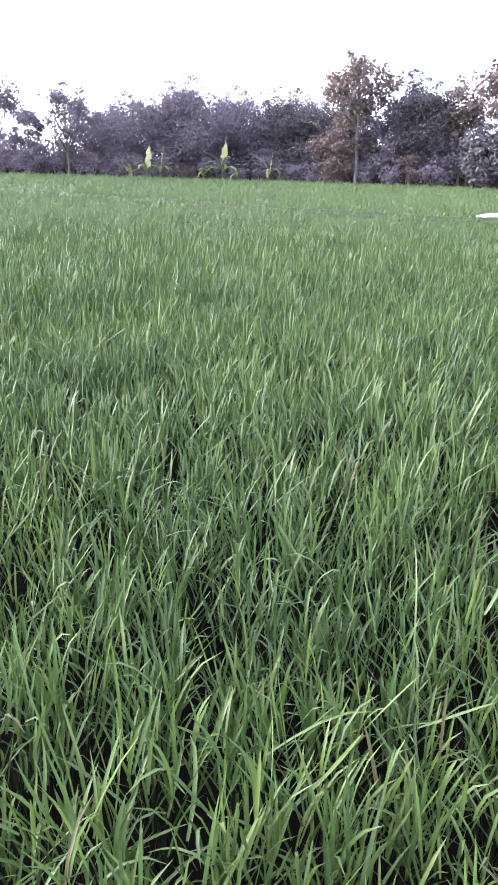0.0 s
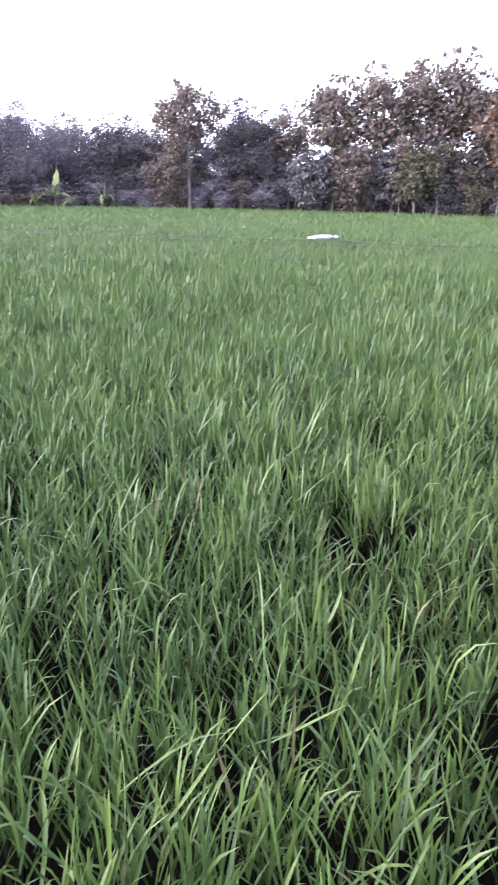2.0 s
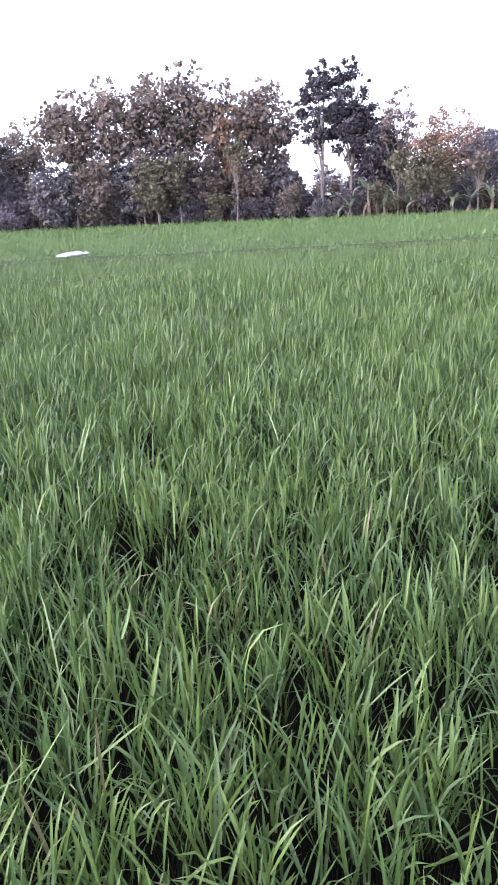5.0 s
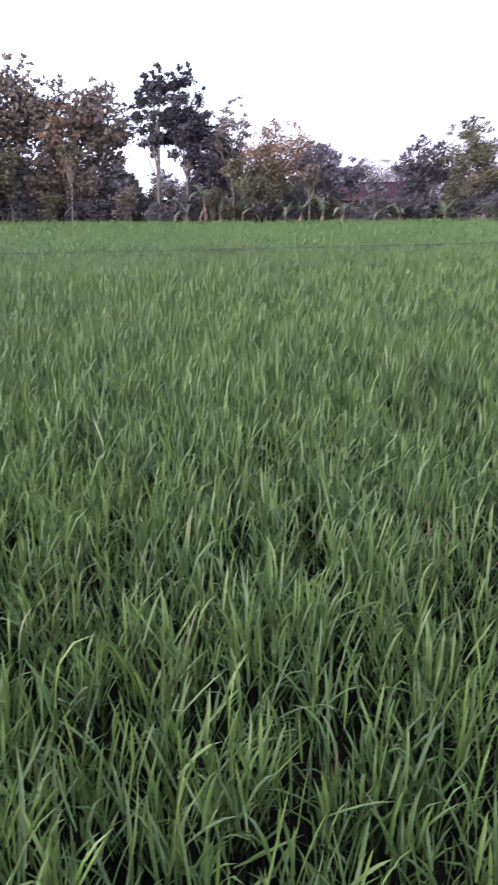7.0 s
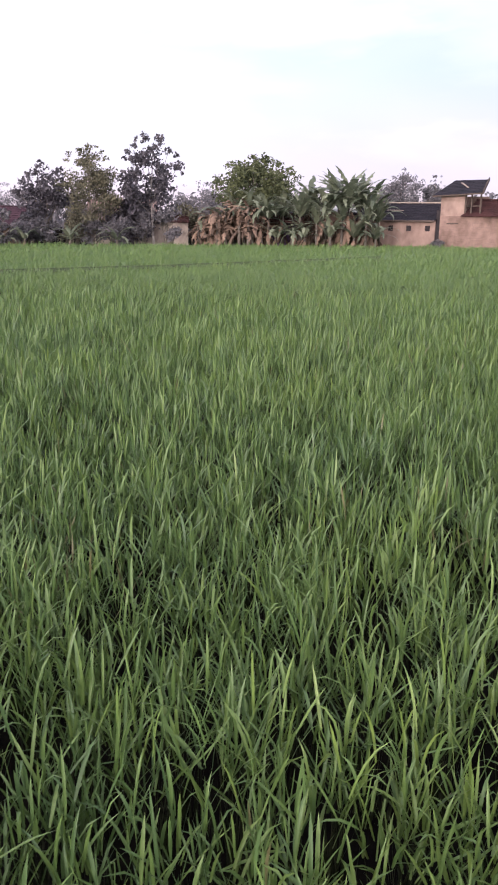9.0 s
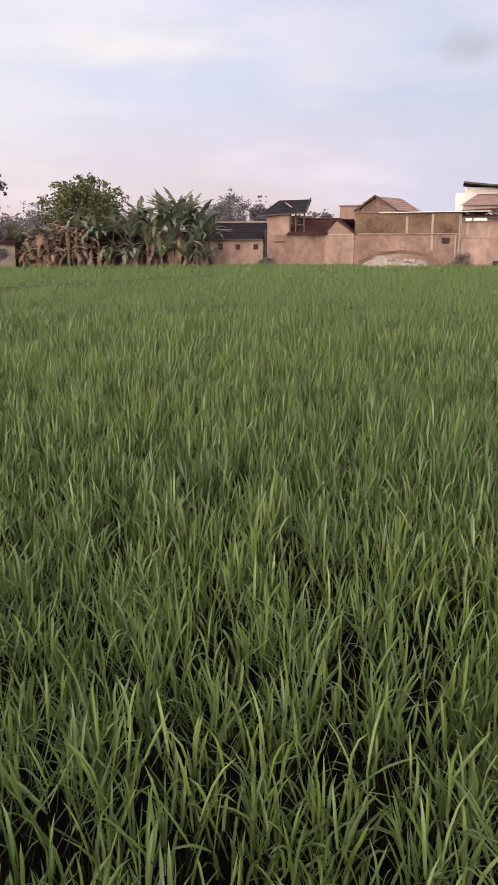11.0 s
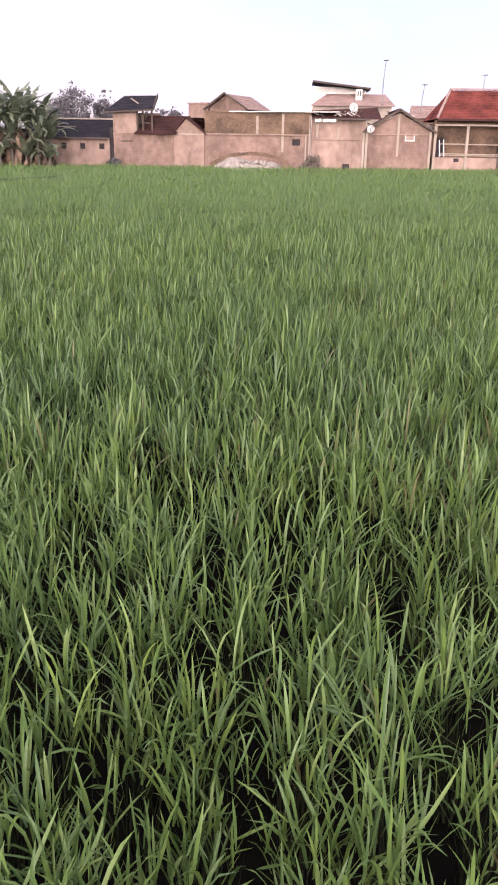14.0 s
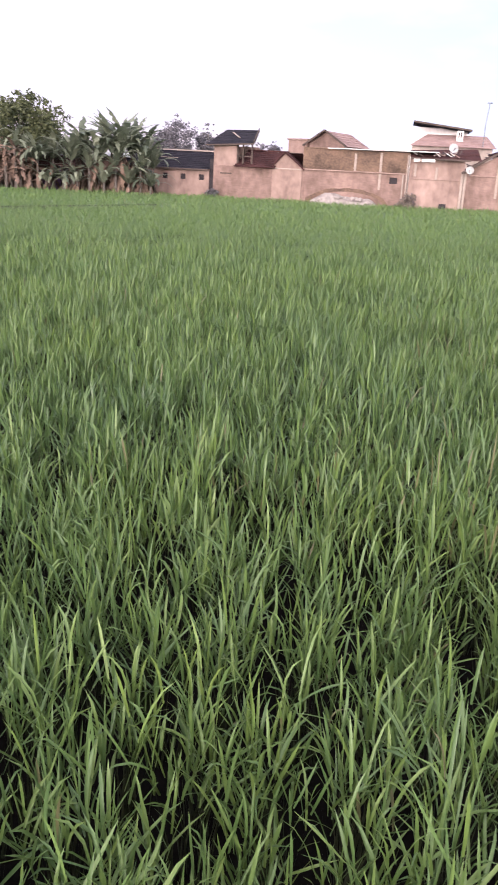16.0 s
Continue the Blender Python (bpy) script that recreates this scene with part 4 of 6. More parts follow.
def long_wall():
    h = thing("long_shed", 0, 0, 0, "long high brick shed wall with moss-stained top", "shed")
    hole = [(-0.28, 0.18, 1.72, 2.08)]
    part("lower_wall", wall_with_holes(-0.88, 5.32, 0, 2.32, 50.0, 50.2, hole), BRICK, h)
    part("upper_wall", boxed(50.04, 50.2, -0.88, 5.32, 2.325, 3.48), STAINED_SHADED, h, "dark moss-stained upper wall")
    part("ledge", boxed(49.9, 50.0, -0.88, 5.32, 2.26, 2.33), RENDERED, h)
    part("window", boxed(50.1, 50.14, -0.28, 0.18, 1.72, 2.08, soft=0), DARK, h, "small dark window hole")
    for y, a, b in ((2.23, 2.335, 3.3), (0.75, 1.35, 2.25), (0.75, 2.335, 3.42), (5.25, 0, 2.25)):
        part("pilaster", boxed(49.94, 50.04, y - 0.07, y + 0.07, a, b), PALE if y < 3 else BRICK, h)
    for y, a, b in ((-0.80, 0.3, 3.35), (-0.60, 0.5, 2.24)):
        part("pipe", tube(bmesh.new(), [(49.93, y, a), (49.93, y, (a + b) / 2), (49.93, y, b)], [0.05, 0.05, 0.05]), PALE, h, "pale drain pipe")
    roof = part("roof", tiled(bmesh.new(), (49.85, -2.5, 3.56), (49.85, 3.9, 3.52), (55.5, -2.5, 3.62), (55.5, 3.9, 3.60), 8), TIN, h, "light sheet-metal roof")
    part("fascia", beam((49.82, -2.5, 3.56), (49.82, 3.9, 3.52), 0.03, 0.05), TIN, roof)
    stain = bmesh.new()
    outer, inner = [], []
    for i in range(19):
        q = math.pi * i / 18
        k = 1 + 0.10 * noise.noise(Vector((i * 0.7, 2.0, 0)))
        outer.append(stain.verts.new((49.992, 2.6 + 2.5 * math.cos(q) * k, 0.35 + 1.0 * math.sin(q) * k)))
        inner.append(stain.verts.new((49.992, 2.6 + 2.25 * math.cos(q), 0.35 + 0.80 * math.sin(q))))
    for i in range(18):
        stain.faces.new((outer[i], outer[i + 1], inner[i + 1], inner[i]))
    part("stain", stain, STAINED_SHADED, h, "dark damp stain arching over the rubble")
    part("coping", boxed(50.0, 50.3, 3.9, 5.32, 3.485, 3.55), STAINED_SHADED, h)
    part("side_wall", boxed(50.2, 56, 5.16, 5.32, 0, 3.48), BRICK, h)
    return h


def rubble_heap():
    rng = np.random.default_rng(5)
    h = thing("rubble_heap", 49.2, 2.75, 0, "pale grey heap of plaster rubble against a wall", "rubble")
    bm = bmesh.new()
    rows = []
    for i in range(25):
        q = i / 24
        y = -2.25 + 4.5 * q
        top = 1.16 * max(0.0, 1 - (2 * q - 1) ** 2) ** 0.55 * (0.86 + 0.14 * math.sin(9 * q + 1))
        rows.append([bm.verts.new((x + rng.normal(0, 0.03), y, max(-0.02, top * k + rng.normal(0, 0.035)))) for x, k in ((-1.0, 0.0), (-0.65, 0.45), (-0.3, 0.8), (0.15, 0.96), (0.55, 1.0), (0.75, 0.98))])
    for a, b in zip(rows, rows[1:]):
        for k in range(5):
            bm.faces.new((a[k], b[k], b[k + 1], a[k + 1]))
    part("mound", bm, RUBBLE, h)
    for i in range(26):
        y = rng.uniform(-2.0, 2.0)
        z = 1.1 * max(0.0, 1 - (y / 2.25) ** 2) ** 0.55 * 0.75
        lump = bmesh.new()
        bmesh.ops.create_icosphere(lump, subdivisions=1, radius=rng.uniform(0.07, 0.16))
        for vv in lump.verts:
            vv.co *= rng.uniform(0.75, 1.2)
        lump.transform(Matrix.Translation((-0.35, y, z)))
        part("lump", lump, RUBBLE, h)
    return h


def rear_gable_house():
    h = thing("rear_house", 61.5, 4.6, 0, "rear brick house with faded gable roof", "house", turn=-24)
    part("wall", gable_wall(-1.55, 1.25, 4.2, -0.1, 5.02, -1.0, 2.4), BRICK, h)
    roof = part("roof", tiled(bmesh.new(), (-1.35, -1.85, 4.05), (2.7, -1.85, 4.05), (-1.35, -0.1, 5.06), (2.7, -0.1, 5.06), 6), TILE_PINK, h)
    part("back_slope", tiled(bmesh.new(), (2.7, 1.55, 4.05), (-1.35, 1.55, 4.05), (2.7, -0.1, 5.06), (-1.35, -0.1, 5.06), 6), TILE_PINK, roof)
    part("verge", beam((-1.38, -1.9, 4.05), (-1.38, -0.1, 5.10), 0.06, 0.12), WOOD, roof)
    part("verge", beam((-1.38, 1.6, 4.05), (-1.38, -0.1, 5.10), 0.06, 0.12), WOOD, roof)
    part("annex", boxed(-1.2, 1.6, 1.3, 2.9, 0, 4.42), BRICK, h, "flat-topped brick annex")
    part("annex_coping", boxed(-1.3, 1.7, 1.28, 2.98, 4.425, 4.52), RENDERED, h)
    return h


def white_house():
    h = thing("white_house", 62, -3.5, 0, "whitewashed house with slanting roof slab and faded tiles", "house")
    part("wall", boxed(0, 4, -1.6, 2.95, 0, 5.30), WHITEWALL, h)
    part("upper_wall", boxed(0.6, 4, -1.4, 2.3, 5.30, 5.72), WHITEWALL, h)
    roof = part("roof_slab", beam((0.9, 2.45, 5.98), (0.9, -1.6, 5.52), 3.6, 0.10), TILE_DARK, h, "dark slanting roof slab")
    part("eave_strip", beam((-0.93, 2.45, 5.98), (-0.93, -1.6, 5.52), 0.05, 0.12), WOOD, roof)
    low = part("front_roof", tiled(bmesh.new(), (-2.4, -3.2, 4.34), (-2.4, 2.6, 4.34), (0, -2.7, 5.22), (0, 1.4, 5.22), 7), TILE_PINK, h, "faded pink-brown tile roof")
    part("chimney", boxed(-1.3, -0.9, -1.0, -0.55, 4.5, 5.45), WHITEWALL, low)
    part("lower_wall", boxed(-2.1, 0, -3.0, 2.4, 0, 4.34), GREYWALL, h)
    for y in (-0.7, -0.85):
        part("slot", boxed(-1.34, -1.31, y - 0.04, y + 0.04, 5.0, 5.35, soft=0), DARK, low)
    return h


def middle_house():
    h = thing("middle_house", 0, 0, 0, "brick house front with cluttered tile eaves", "house")
    part("front_wall", boxed(50.05, 50.25, -4.03, -0.92, 0, 3.16), RENDERED, h)
    for y, a, b in ((-2.47, 2.05, 2.75), (-3.95, 0, 2.6), (-1.25, 2.2, 2.9)):
        part("pilaster", boxed(49.96, 50.05, y - 0.07, y + 0.07, a, b), PALE, h)
    part("band", boxed(50.0, 50.05, -3.85, -0.95, 2.05, 2.12), RENDERED, h)
    roof = part("roof", tiled(bmesh.new(), (49.7, -4.9, 3.20), (49.7, -0.9, 3.22), (53.0, -4.9, 3.95), (53.0, -0.9, 3.75), 9), TILE_BROWN, h)
    part("eave_board", beam((49.68, -4.3, 3.17), (49.68, -0.9, 3.19), 0.04, 0.10), WOOD, roof)
    for y, l in ((-1.1, 0.35), (-1.55, 0.45), (-2.0, 0.3)):
        part("white_sheet", beam((49.66, y, 3.08), (49.66, y - l, 3.10), 0.02, 0.16), WHITEWALL, roof, "bright scrap of sheet under the eave")
    rng = np.random.default_rng(78)
    for k in range(14):
        y, q = rng.uniform(-4.6, -1.0), rng.uniform(0.0, 0.5)
        part("loose_tile", beam((49.75 + 3 * q, y, 3.28 + 0.6 * q), (49.75 + 3 * q + rng.uniform(-0.15, 0.15), y + rng.uniform(0.15, 0.4), 3.30 + 0.6 * q + rng.uniform(0.02, 0.16)), rng.uniform(0.1, 0.22), 0.04), (TILE_DARK, WHITEWALL, WOOD, TILE_PINK)[k % 4], roof)
    for k in range(6):
        part("loose_batten", beam((49.9 + 0.2 * k, -2.2 - 0.3 * k, 3.38 + 0.03 * k), (50.4 + 0.2 * k, -2.6 - 0.25 * k, 3.52 + 0.05 * k), 0.06, 0.05), WOOD if k % 2 else PALE, roof)
    part("culvert", boxed(49.98, 50.05, -3.2, -2.8, 0.45, 0.75, soft=0.003), DARK, h, "low dark drain hole")
    return h


def gable_house():
    h = thing("gable_house", 0, 0, 0, "brick gable house with concrete posts and small window", "house")
    part("gable_wall", gable_wall(-7.82, -4.1, 2.56, -5.92, 3.58, 50.0, 50.2), BRICK, h)
    for y, top in ((-4.12, 2.5), (-5.92, 3.5), (-7.78, 2.55)):
        part("post", boxed(49.93, 50.0, y - 0.07, y + 0.07, 0 if y != -5.92 else 1.2, top), PALE, h)
    part("beam", boxed(49.95, 50.0, -7.7, -4.2, 2.36, 2.43), RENDERED, h)
    win = part("window", boxed(49.96, 49.99, -6.85, -6.35, 2.10, 2.32, soft=0), RENDERED, h, "small window with white frame")
    for a, b, c, d in ((-6.88, -6.83, 2.05, 2.36), (-6.37, -6.32, 2.05, 2.36), (-6.83, -6.37, 2.05, 2.10)):
        part("frame", boxed(49.93, 49.99, a, b, c, d, soft=0.004), WHITEWALL, win)
    part("side_wall", boxed(50.2, 56, -7.82, -7.66, 0, 2.56), BRICK, h)
    part("side_wall", boxed(50.2, 56, -4.26, -4.1, 0, 2.56), BRICK, h)
    roof = part("roof", tiled(bmesh.new(), (49.75, -8.05, 2.50), (56, -8.05, 2.50), (49.75, -5.92, 3.68), (56, -5.92, 3.68), 7), TILE_BROWN, h)
    part("other_slope", tiled(bmesh.new(), (56, -3.9, 2.50), (49.75, -3.9, 2.50), (56, -5.92, 3.68), (49.75, -5.92, 3.68), 7), TILE_BROWN, roof)
    for y in (-8.08, -3.87):
        part("verge", beam((49.72, y, 2.50), (49.72, -5.92, 3.72), 0.05, 0.14), WOOD, roof)
    part("ridge_cap", beam((49.75, -5.92, 3.75), (56, -5.92, 3.75), 0.18, 0.08), TILE_BROWN, roof)
    rng = np.random.default_rng(77)
    for k in range(16):
        s, d = rng.uniform(0.1, 0.95), rng.uniform(0.0, 1.6)
        y, z = -5.92 - 2.13 * s * (1 if k % 4 else -0.9), 3.76 - 1.18 * s
        part("loose_tile", beam((49.8 + d, y, z), (49.8 + d + rng.uniform(-0.2, 0.2), y + rng.uniform(0.15, 0.4), z + rng.uniform(0.0, 0.16)), rng.uniform(0.10, 0.24), 0.04), (TILE_DARK, TILE_PINK, WOOD, TILE_BROWN)[k % 4], roof)
    part("skylight", beam((51.5, -6.9, 3.42), (51.9, -6.5, 3.62), 0.3, 0.04), WHITEWALL, roof, "bright sheet on the roof")
    return h


def red_house():
    h = thing("red_roof_house", 0, 0, 0, "house with red tile roof and white-railed veranda", "house")
    # the dark wall colour puts the veranda's shade onto the back wall
    part("back_wall", wall_with_holes(-15.4, -8.05, 0, 3.0, 51.2, 51.4, [(-8.75, -8.3, 0.9, 2.3), (-12.4, -11.9, 0.9, 2.5)]), STAINED_SHADED, h)
    part("doorway", boxed(51.3, 51.34, -8.75, -8.3, 0.9, 2.3, soft=0), DARK, h, "dark doorway")
    part("doorway", boxed(51.3, 51.34, -12.4, -11.9, 0.9, 2.5, soft=0), DARK, h, "dark doorway")
    part("plinth", boxed(49.95, 51.2, -15.4, -8.02, 0, 1.2), RENDERED, h)
    part("beam", boxed(49.92, 50.02, -15.4, -8.0, 2.90, 3.0), PALE, h, "pale concrete beam")
    # dark panel added for the shade under the eave
    part("lintel_shade", boxed(50.6, 50.7, -15.4, -8.05, 2.98, 3.26), STAINED_SHADED, h)
    for y in (-8.05, -9.88, -11.75, -13.6):
        part("post", boxed(49.9, 50.05, y - 0.075, y + 0.075, 0, 2.9), PALE if y != -11.75 else WOOD, h)
    for z in (1.32, 1.40, 1.93):
        part("rail", tube(bmesh.new(), [(49.88, -8.3, z), (49.88, -11.0, z - 0.02), (49.88, -15.3, z)], [0.028, 0.028, 0.028], 6), PALE, h, "white rail")
    for y in (-8.38, -8.62):
        part("ladder_pole", tube(bmesh.new(), [(49.85, y, 1.25), (49.85, y + 0.06, 1.7), (49.85, y + 0.1, 2.15)], [0.03, 0.03, 0.03], 6), WHITE, h)
    part("vent", boxed(49.93, 49.96, -9.5, -9.2, 0.95, 1.15, soft=0), DARK, h)
    roof = part("roof", tiled(bmesh.new(), (49.6, -15.8, 3.26), (49.6, -8.05, 3.26), (52.6, -15.8, 4.95), (52.6, -9.15, 4.92), 11), TILE_RED, h)
    part("back_slope", tiled(bmesh.new(), (55.6, -8.05, 3.26), (55.6, -15.8, 3.26), (52.6, -9.15, 4.92), (52.6, -15.8, 4.95), 9), TILE_RED, roof)
    part("hip_slope", tiled(bmesh.new(), (49.6, -8.05, 3.26), (55.6, -8.05, 3.26), (52.55, -9.15, 4.92), (52.65, -9.15, 4.92), 9), TILE_RED, roof)
    part("ridge_cap", beam((52.6, -9.1, 5.0), (52.6, -15.8, 5.02), 0.2, 0.10), TILE_PINK, roof, "pale ridge cap")
    part("hip_cap", beam((49.6, -8.03, 3.32), (52.6, -9.13, 4.98), 0.14, 0.08), TILE_PINK, roof)
    part("eave_board", beam((49.58, -15.8, 3.22), (49.58, -8.05, 3.22), 0.04, 0.12), TILE_BROWN, roof)
    part("side_wall", boxed(51.4, 55.2, -8.2, -8.05, 0, 3.0), GREYWALL, h)
    return h


for make in (low_house, tower_house, long_wall, rubble_heap, rear_gable_house, white_house, middle_house, gable_house, red_house):
    make()

# a small roof between the gable house and the red roof
rear = thing("rear_roof_house", 58, -9.3, 0, "rear house with faded roof behind the gable", "house")
part("wall", boxed(0, 4, -1.6, 1.6, 0, 3.6), RENDERED, rear)
part("roof", tiled(bmesh.new(), (-0.4, -1.9, 3.55), (-0.4, 1.9, 3.55), (2.0, -1.9, 4.42), (2.0, 1.5, 4.42), 6), TILE_PINK, rear)


def satellite_dish(x, y, z, r, mast, turn):
    d = thing("satellite_dish", x, y, z, "white satellite dish on a short mast", "satellite dish", "satellite dishes", turn=turn)
    bm = bmesh.new()
    rings = []
    for i in range(5):
        q = i / 4
        rings.append([bm.verts.new((0.28 * r * (q * q - 1), r * q * math.cos(2 * math.pi * k / 20), r * q * math.sin(2 * math.pi * k / 20))) for k in range(20)] if i else [bm.verts.new((-0.28 * r, 0, 0))])
    for k in range(20):
        bm.faces.new((rings[0][0], rings[1][k], rings[1][(k + 1) % 20]))
    for a, b in zip(rings[1:], rings[2:]):
        for k in range(20):
            bm.faces.new((a[k], b[k], b[(k + 1) % 20], a[(k + 1) % 20]))
    bmesh.ops.solidify(bm, geom=list(bm.faces), thickness=0.02)
    bowl = part("bowl", bm, WHITE, d)
    bowl.matrix_basis = pose(0, 0, mast, 0, -12, 180)
    part("mast", tube(bmesh.new(), [(0.1, 0, 0), (0.1, 0, mast * 0.6), (0.1, 0, mast)], [0.03, 0.03, 0.03], 6), METAL, d)
    part("feed_arm", tube(bmesh.new(), [(0.1, 0, mast - r * 0.7), (-0.3, 0, mast - r * 0.3), (-0.42, 0, mast)], [0.015, 0.015, 0.03], 5), METAL, d)
    return d


satellite_dish(50.35, -3.30, 3.30, 0.26, 0.55, 6)
satellite_dish(49.62, -4.30, 2.38, 0.22, 0.30, -10)


def antenna(x, y, z, high, label):
    a = thing("antenna", x, y, z, label, "antenna", "roof antennas")
    part("pole", tube(bmesh.new(), [(0, 0, 0), (0.01, 0, high * 0.5), (0, -0.10, high)], [0.035, 0.03, 0.022], 6), METAL, a)
    head = part("boom", tube(bmesh.new(), [(-0.25, -0.1, high - 0.05), (0, -0.1, high - 0.05), (0.25, -0.1, high - 0.05)], [0.02, 0.02, 0.02], 5), METAL, a)
    for k in range(5):
        x0 = -0.22 + 0.11 * k
        part("element", tube(bmesh.new(), [(x0, -0.26, high - 0.05), (x0, -0.1, high - 0.04), (x0, 0.06, high - 0.05)], [0.012, 0.014, 0.012], 5), METAL, head)
    return a


antenna(58.0, -5.63, 4.3, 2.78, "tall thin roof antenna on a pole")
antenna(58.5, -12.2, 0.0, 6.3, "thin roof antenna on a pole behind the red roof")
antenna(58.0, -8.25, 3.9, 1.75, "short thin roof antenna on a pole")

# sheds among the banana plants
shed = thing("pale_shed", 43.3, 25.1, 0, "small shed with pale plastered wall and dark eave", "shed", turn=30)
part("wall", boxed(0, 3, -0.75, 2.4, 0, 1.72), GREYWALL, shed)
part("roof", tiled(bmesh.new(), (-0.3, -0.8, 1.70), (-0.3, 2.9, 1.70), (1.6, -0.8, 2.3), (1.6, 2.9, 2.3), 6), TILE_BROWN, shed)
part("back_slope", tiled(bmesh.new(), (3.4, 2.9, 1.70), (3.4, -0.8, 1.70), (1.6, 2.9, 2.3), (1.6, -0.8, 2.3), 6), TILE_BROWN, shed)
open_shed = thing("open_shed", 46.0, 19.6, 0, "open timber shed with plum cloth hung in its front", "shed", turn=23)
part("back_wall", boxed(1.6, 1.75, -1.3, 1.5, 0, 1.9), BRICK, open_shed)
part("side_wall", boxed(0.1, 1.6, 1.35, 1.5, 0, 1.85), BRICK, open_shed)
part("cloth", boxed(0.55, 0.6, -0.75, 0.7, 0.25, 1.55), PLUM, open_shed, "dark plum cloth curtain")
for y in (-1.2, -0.8, 0.1, 0.8, 1.4):
    part("post", boxed(-0.05, 0.05, y - 0.05, y + 0.05, 0, 1.8), WOOD, open_shed)
part("lintel", beam((0, -1.3, 1.78), (0, 1.55, 1.80), 0.10, 0.10), PALE, open_shed, "pale lintel")
part("roof", tiled(bmesh.new(), (-0.35, -1.6, 1.82), (-0.35, 1.8, 1.82), (2.1, -1.6, 2.35), (2.1, 1.8, 2.35), 6), TILE_BROWN, open_shed)
back_shed = thing("rear_shed", 48.6, 17.4, 0, "rear brick shed with a bright white roof sheet", "shed", turn=20)
part("wall", boxed(0, 2.5, -1.6, 1.8, 0, 2.5), BRICK, back_shed)
part("roof", tiled(bmesh.new(), (-0.3, -1.8, 2.45), (-0.3, 2.0, 2.45), (2.6, -1.8, 2.8), (2.6, 2.0, 2.8), 6), TIN, back_shed)
part("white_sheet", beam((-0.34, -0.3, 2.50), (-0.34, 0.75, 2.54), 0.04, 0.17), WHITE, back_shed, "bright white sheet edge")


def small_house(x, y, turn, wide, deep, eave, ridge, roof_mat, wall_mat, label):
    """Gable house with its ridge along the local y axis; local -x is the front."""
    h = thing("small_house", x, y, 0, label, "house", turn=turn)
    part("front_wall", wall_with_holes(-wide / 2, wide / 2, 0, eave, 0, 0.15, [(-wide * 0.2, wide * 0.02, 0.0, eave * 0.86), (wide * 0.18, wide * 0.34, 0.8, eave * 0.8)]), wall_mat, h)
    part("doorway", boxed(0.08, 0.11, -wide * 0.2, wide * 0.02, 0.0, eave * 0.86, soft=0), DARK, h, "dark doorway")
    part("window", boxed(0.08, 0.11, wide * 0.18, wide * 0.34, 0.8, eave * 0.8, soft=0), DARK, h, "dark window")
    for s in (-1, 1):
        bm = gable_wall(0, deep, eave, deep / 2, ridge - 0.05, -0.08, 0.08)
        bm.transform(Matrix.Translation((0, s * (wide / 2 - 0.08), 0)) @ Matrix.Rotation(radians(-90), 4, "Z") @ Matrix.Rotation(radians(0), 4, "X"))
        bm.transform(Matrix.Identity(4))
        part("end_wall", bm, wall_mat, h)
    part("back_wall", boxed(deep - 0.15, deep, -wide / 2, wide / 2, 0, eave), wall_mat, h)
    roof = part("roof", tiled(bmesh.new(), (-0.4, -wide / 2 - 0.3, eave - 0.1), (-0.4, wide / 2 + 0.3, eave - 0.1), (deep / 2, -wide / 2 - 0.3, ridge), (deep / 2, wide / 2 + 0.3, ridge), 8), roof_mat, h)
    part("back_slope", tiled(bmesh.new(), (deep + 0.4, wide / 2 + 0.3, eave - 0.1), (deep + 0.4, -wide / 2 - 0.3, eave - 0.1), (deep / 2, wide / 2 + 0.3, ridge), (deep / 2, -wide / 2 - 0.3, ridge), 8), roof_mat, roof)
    part("ridge_cap", beam((deep / 2, -wide / 2 - 0.3, ridge + 0.05), (deep / 2, wide / 2 + 0.3, ridge + 0.05), 0.16, 0.08), roof_mat, roof)
    return h


PLUM_TILE = surface("plum_roof_tile", (0.035, 0.021, 0.030), (0.075, 0.044, 0.055), 0.9, 1.2, 12, 0.2, 0.03)
small_house(41.6, 38.2, 42.5, 4.6, 4.0, 1.5, 2.55, PLUM_TILE, STAINED_SHADED, "small house with plum-red tile roof among trees")
small_house(47.0, 31.4, 33.0, 4.2, 4.0, 1.9, 3.1, TILE_PINK, GREYWALL, "small house with faded pink roof behind trees")


# white sack lying on the bund
def sack():
    s = thing("white_sack", 5.72, 19.86, 0.445, "crumpled white plastic sack lying on the bund", "sack", turn=-14)
    bm = bmesh.new()
    bmesh.ops.create_uvsphere(bm, u_segments=26, v_segments=14, radius=1.0)
    for vv in bm.verts:
        c = vv.co.copy()
        k = 1 + 0.22 * noise.noise(c * 2.3) + 0.10 * noise.noise(c * 7)
        pinch = 1 - 0.55 * math.exp(-((c.x - 0.62) / 0.10) ** 2) - 0.35 * math.exp(-((c.x + 0.72) / 0.08) ** 2)
        vv.co = Vector((c.x * 0.40, c.y * 0.16 * k * pinch, max(0.0, 0.055 + c.z * 0.062 * k * pinch + 0.02 * c.x)))
    part("body", bm, SACKING, s)
    cord = bmesh.new()
    tube(cord, [(0.25, -0.09, 0.02), (0.25, -0.06, 0.10), (0.25, 0.02, 0.125), (0.25, 0.09, 0.03)], [0.008] * 4, 5)
    part("tie_cord", cord, METAL, s)
    return s


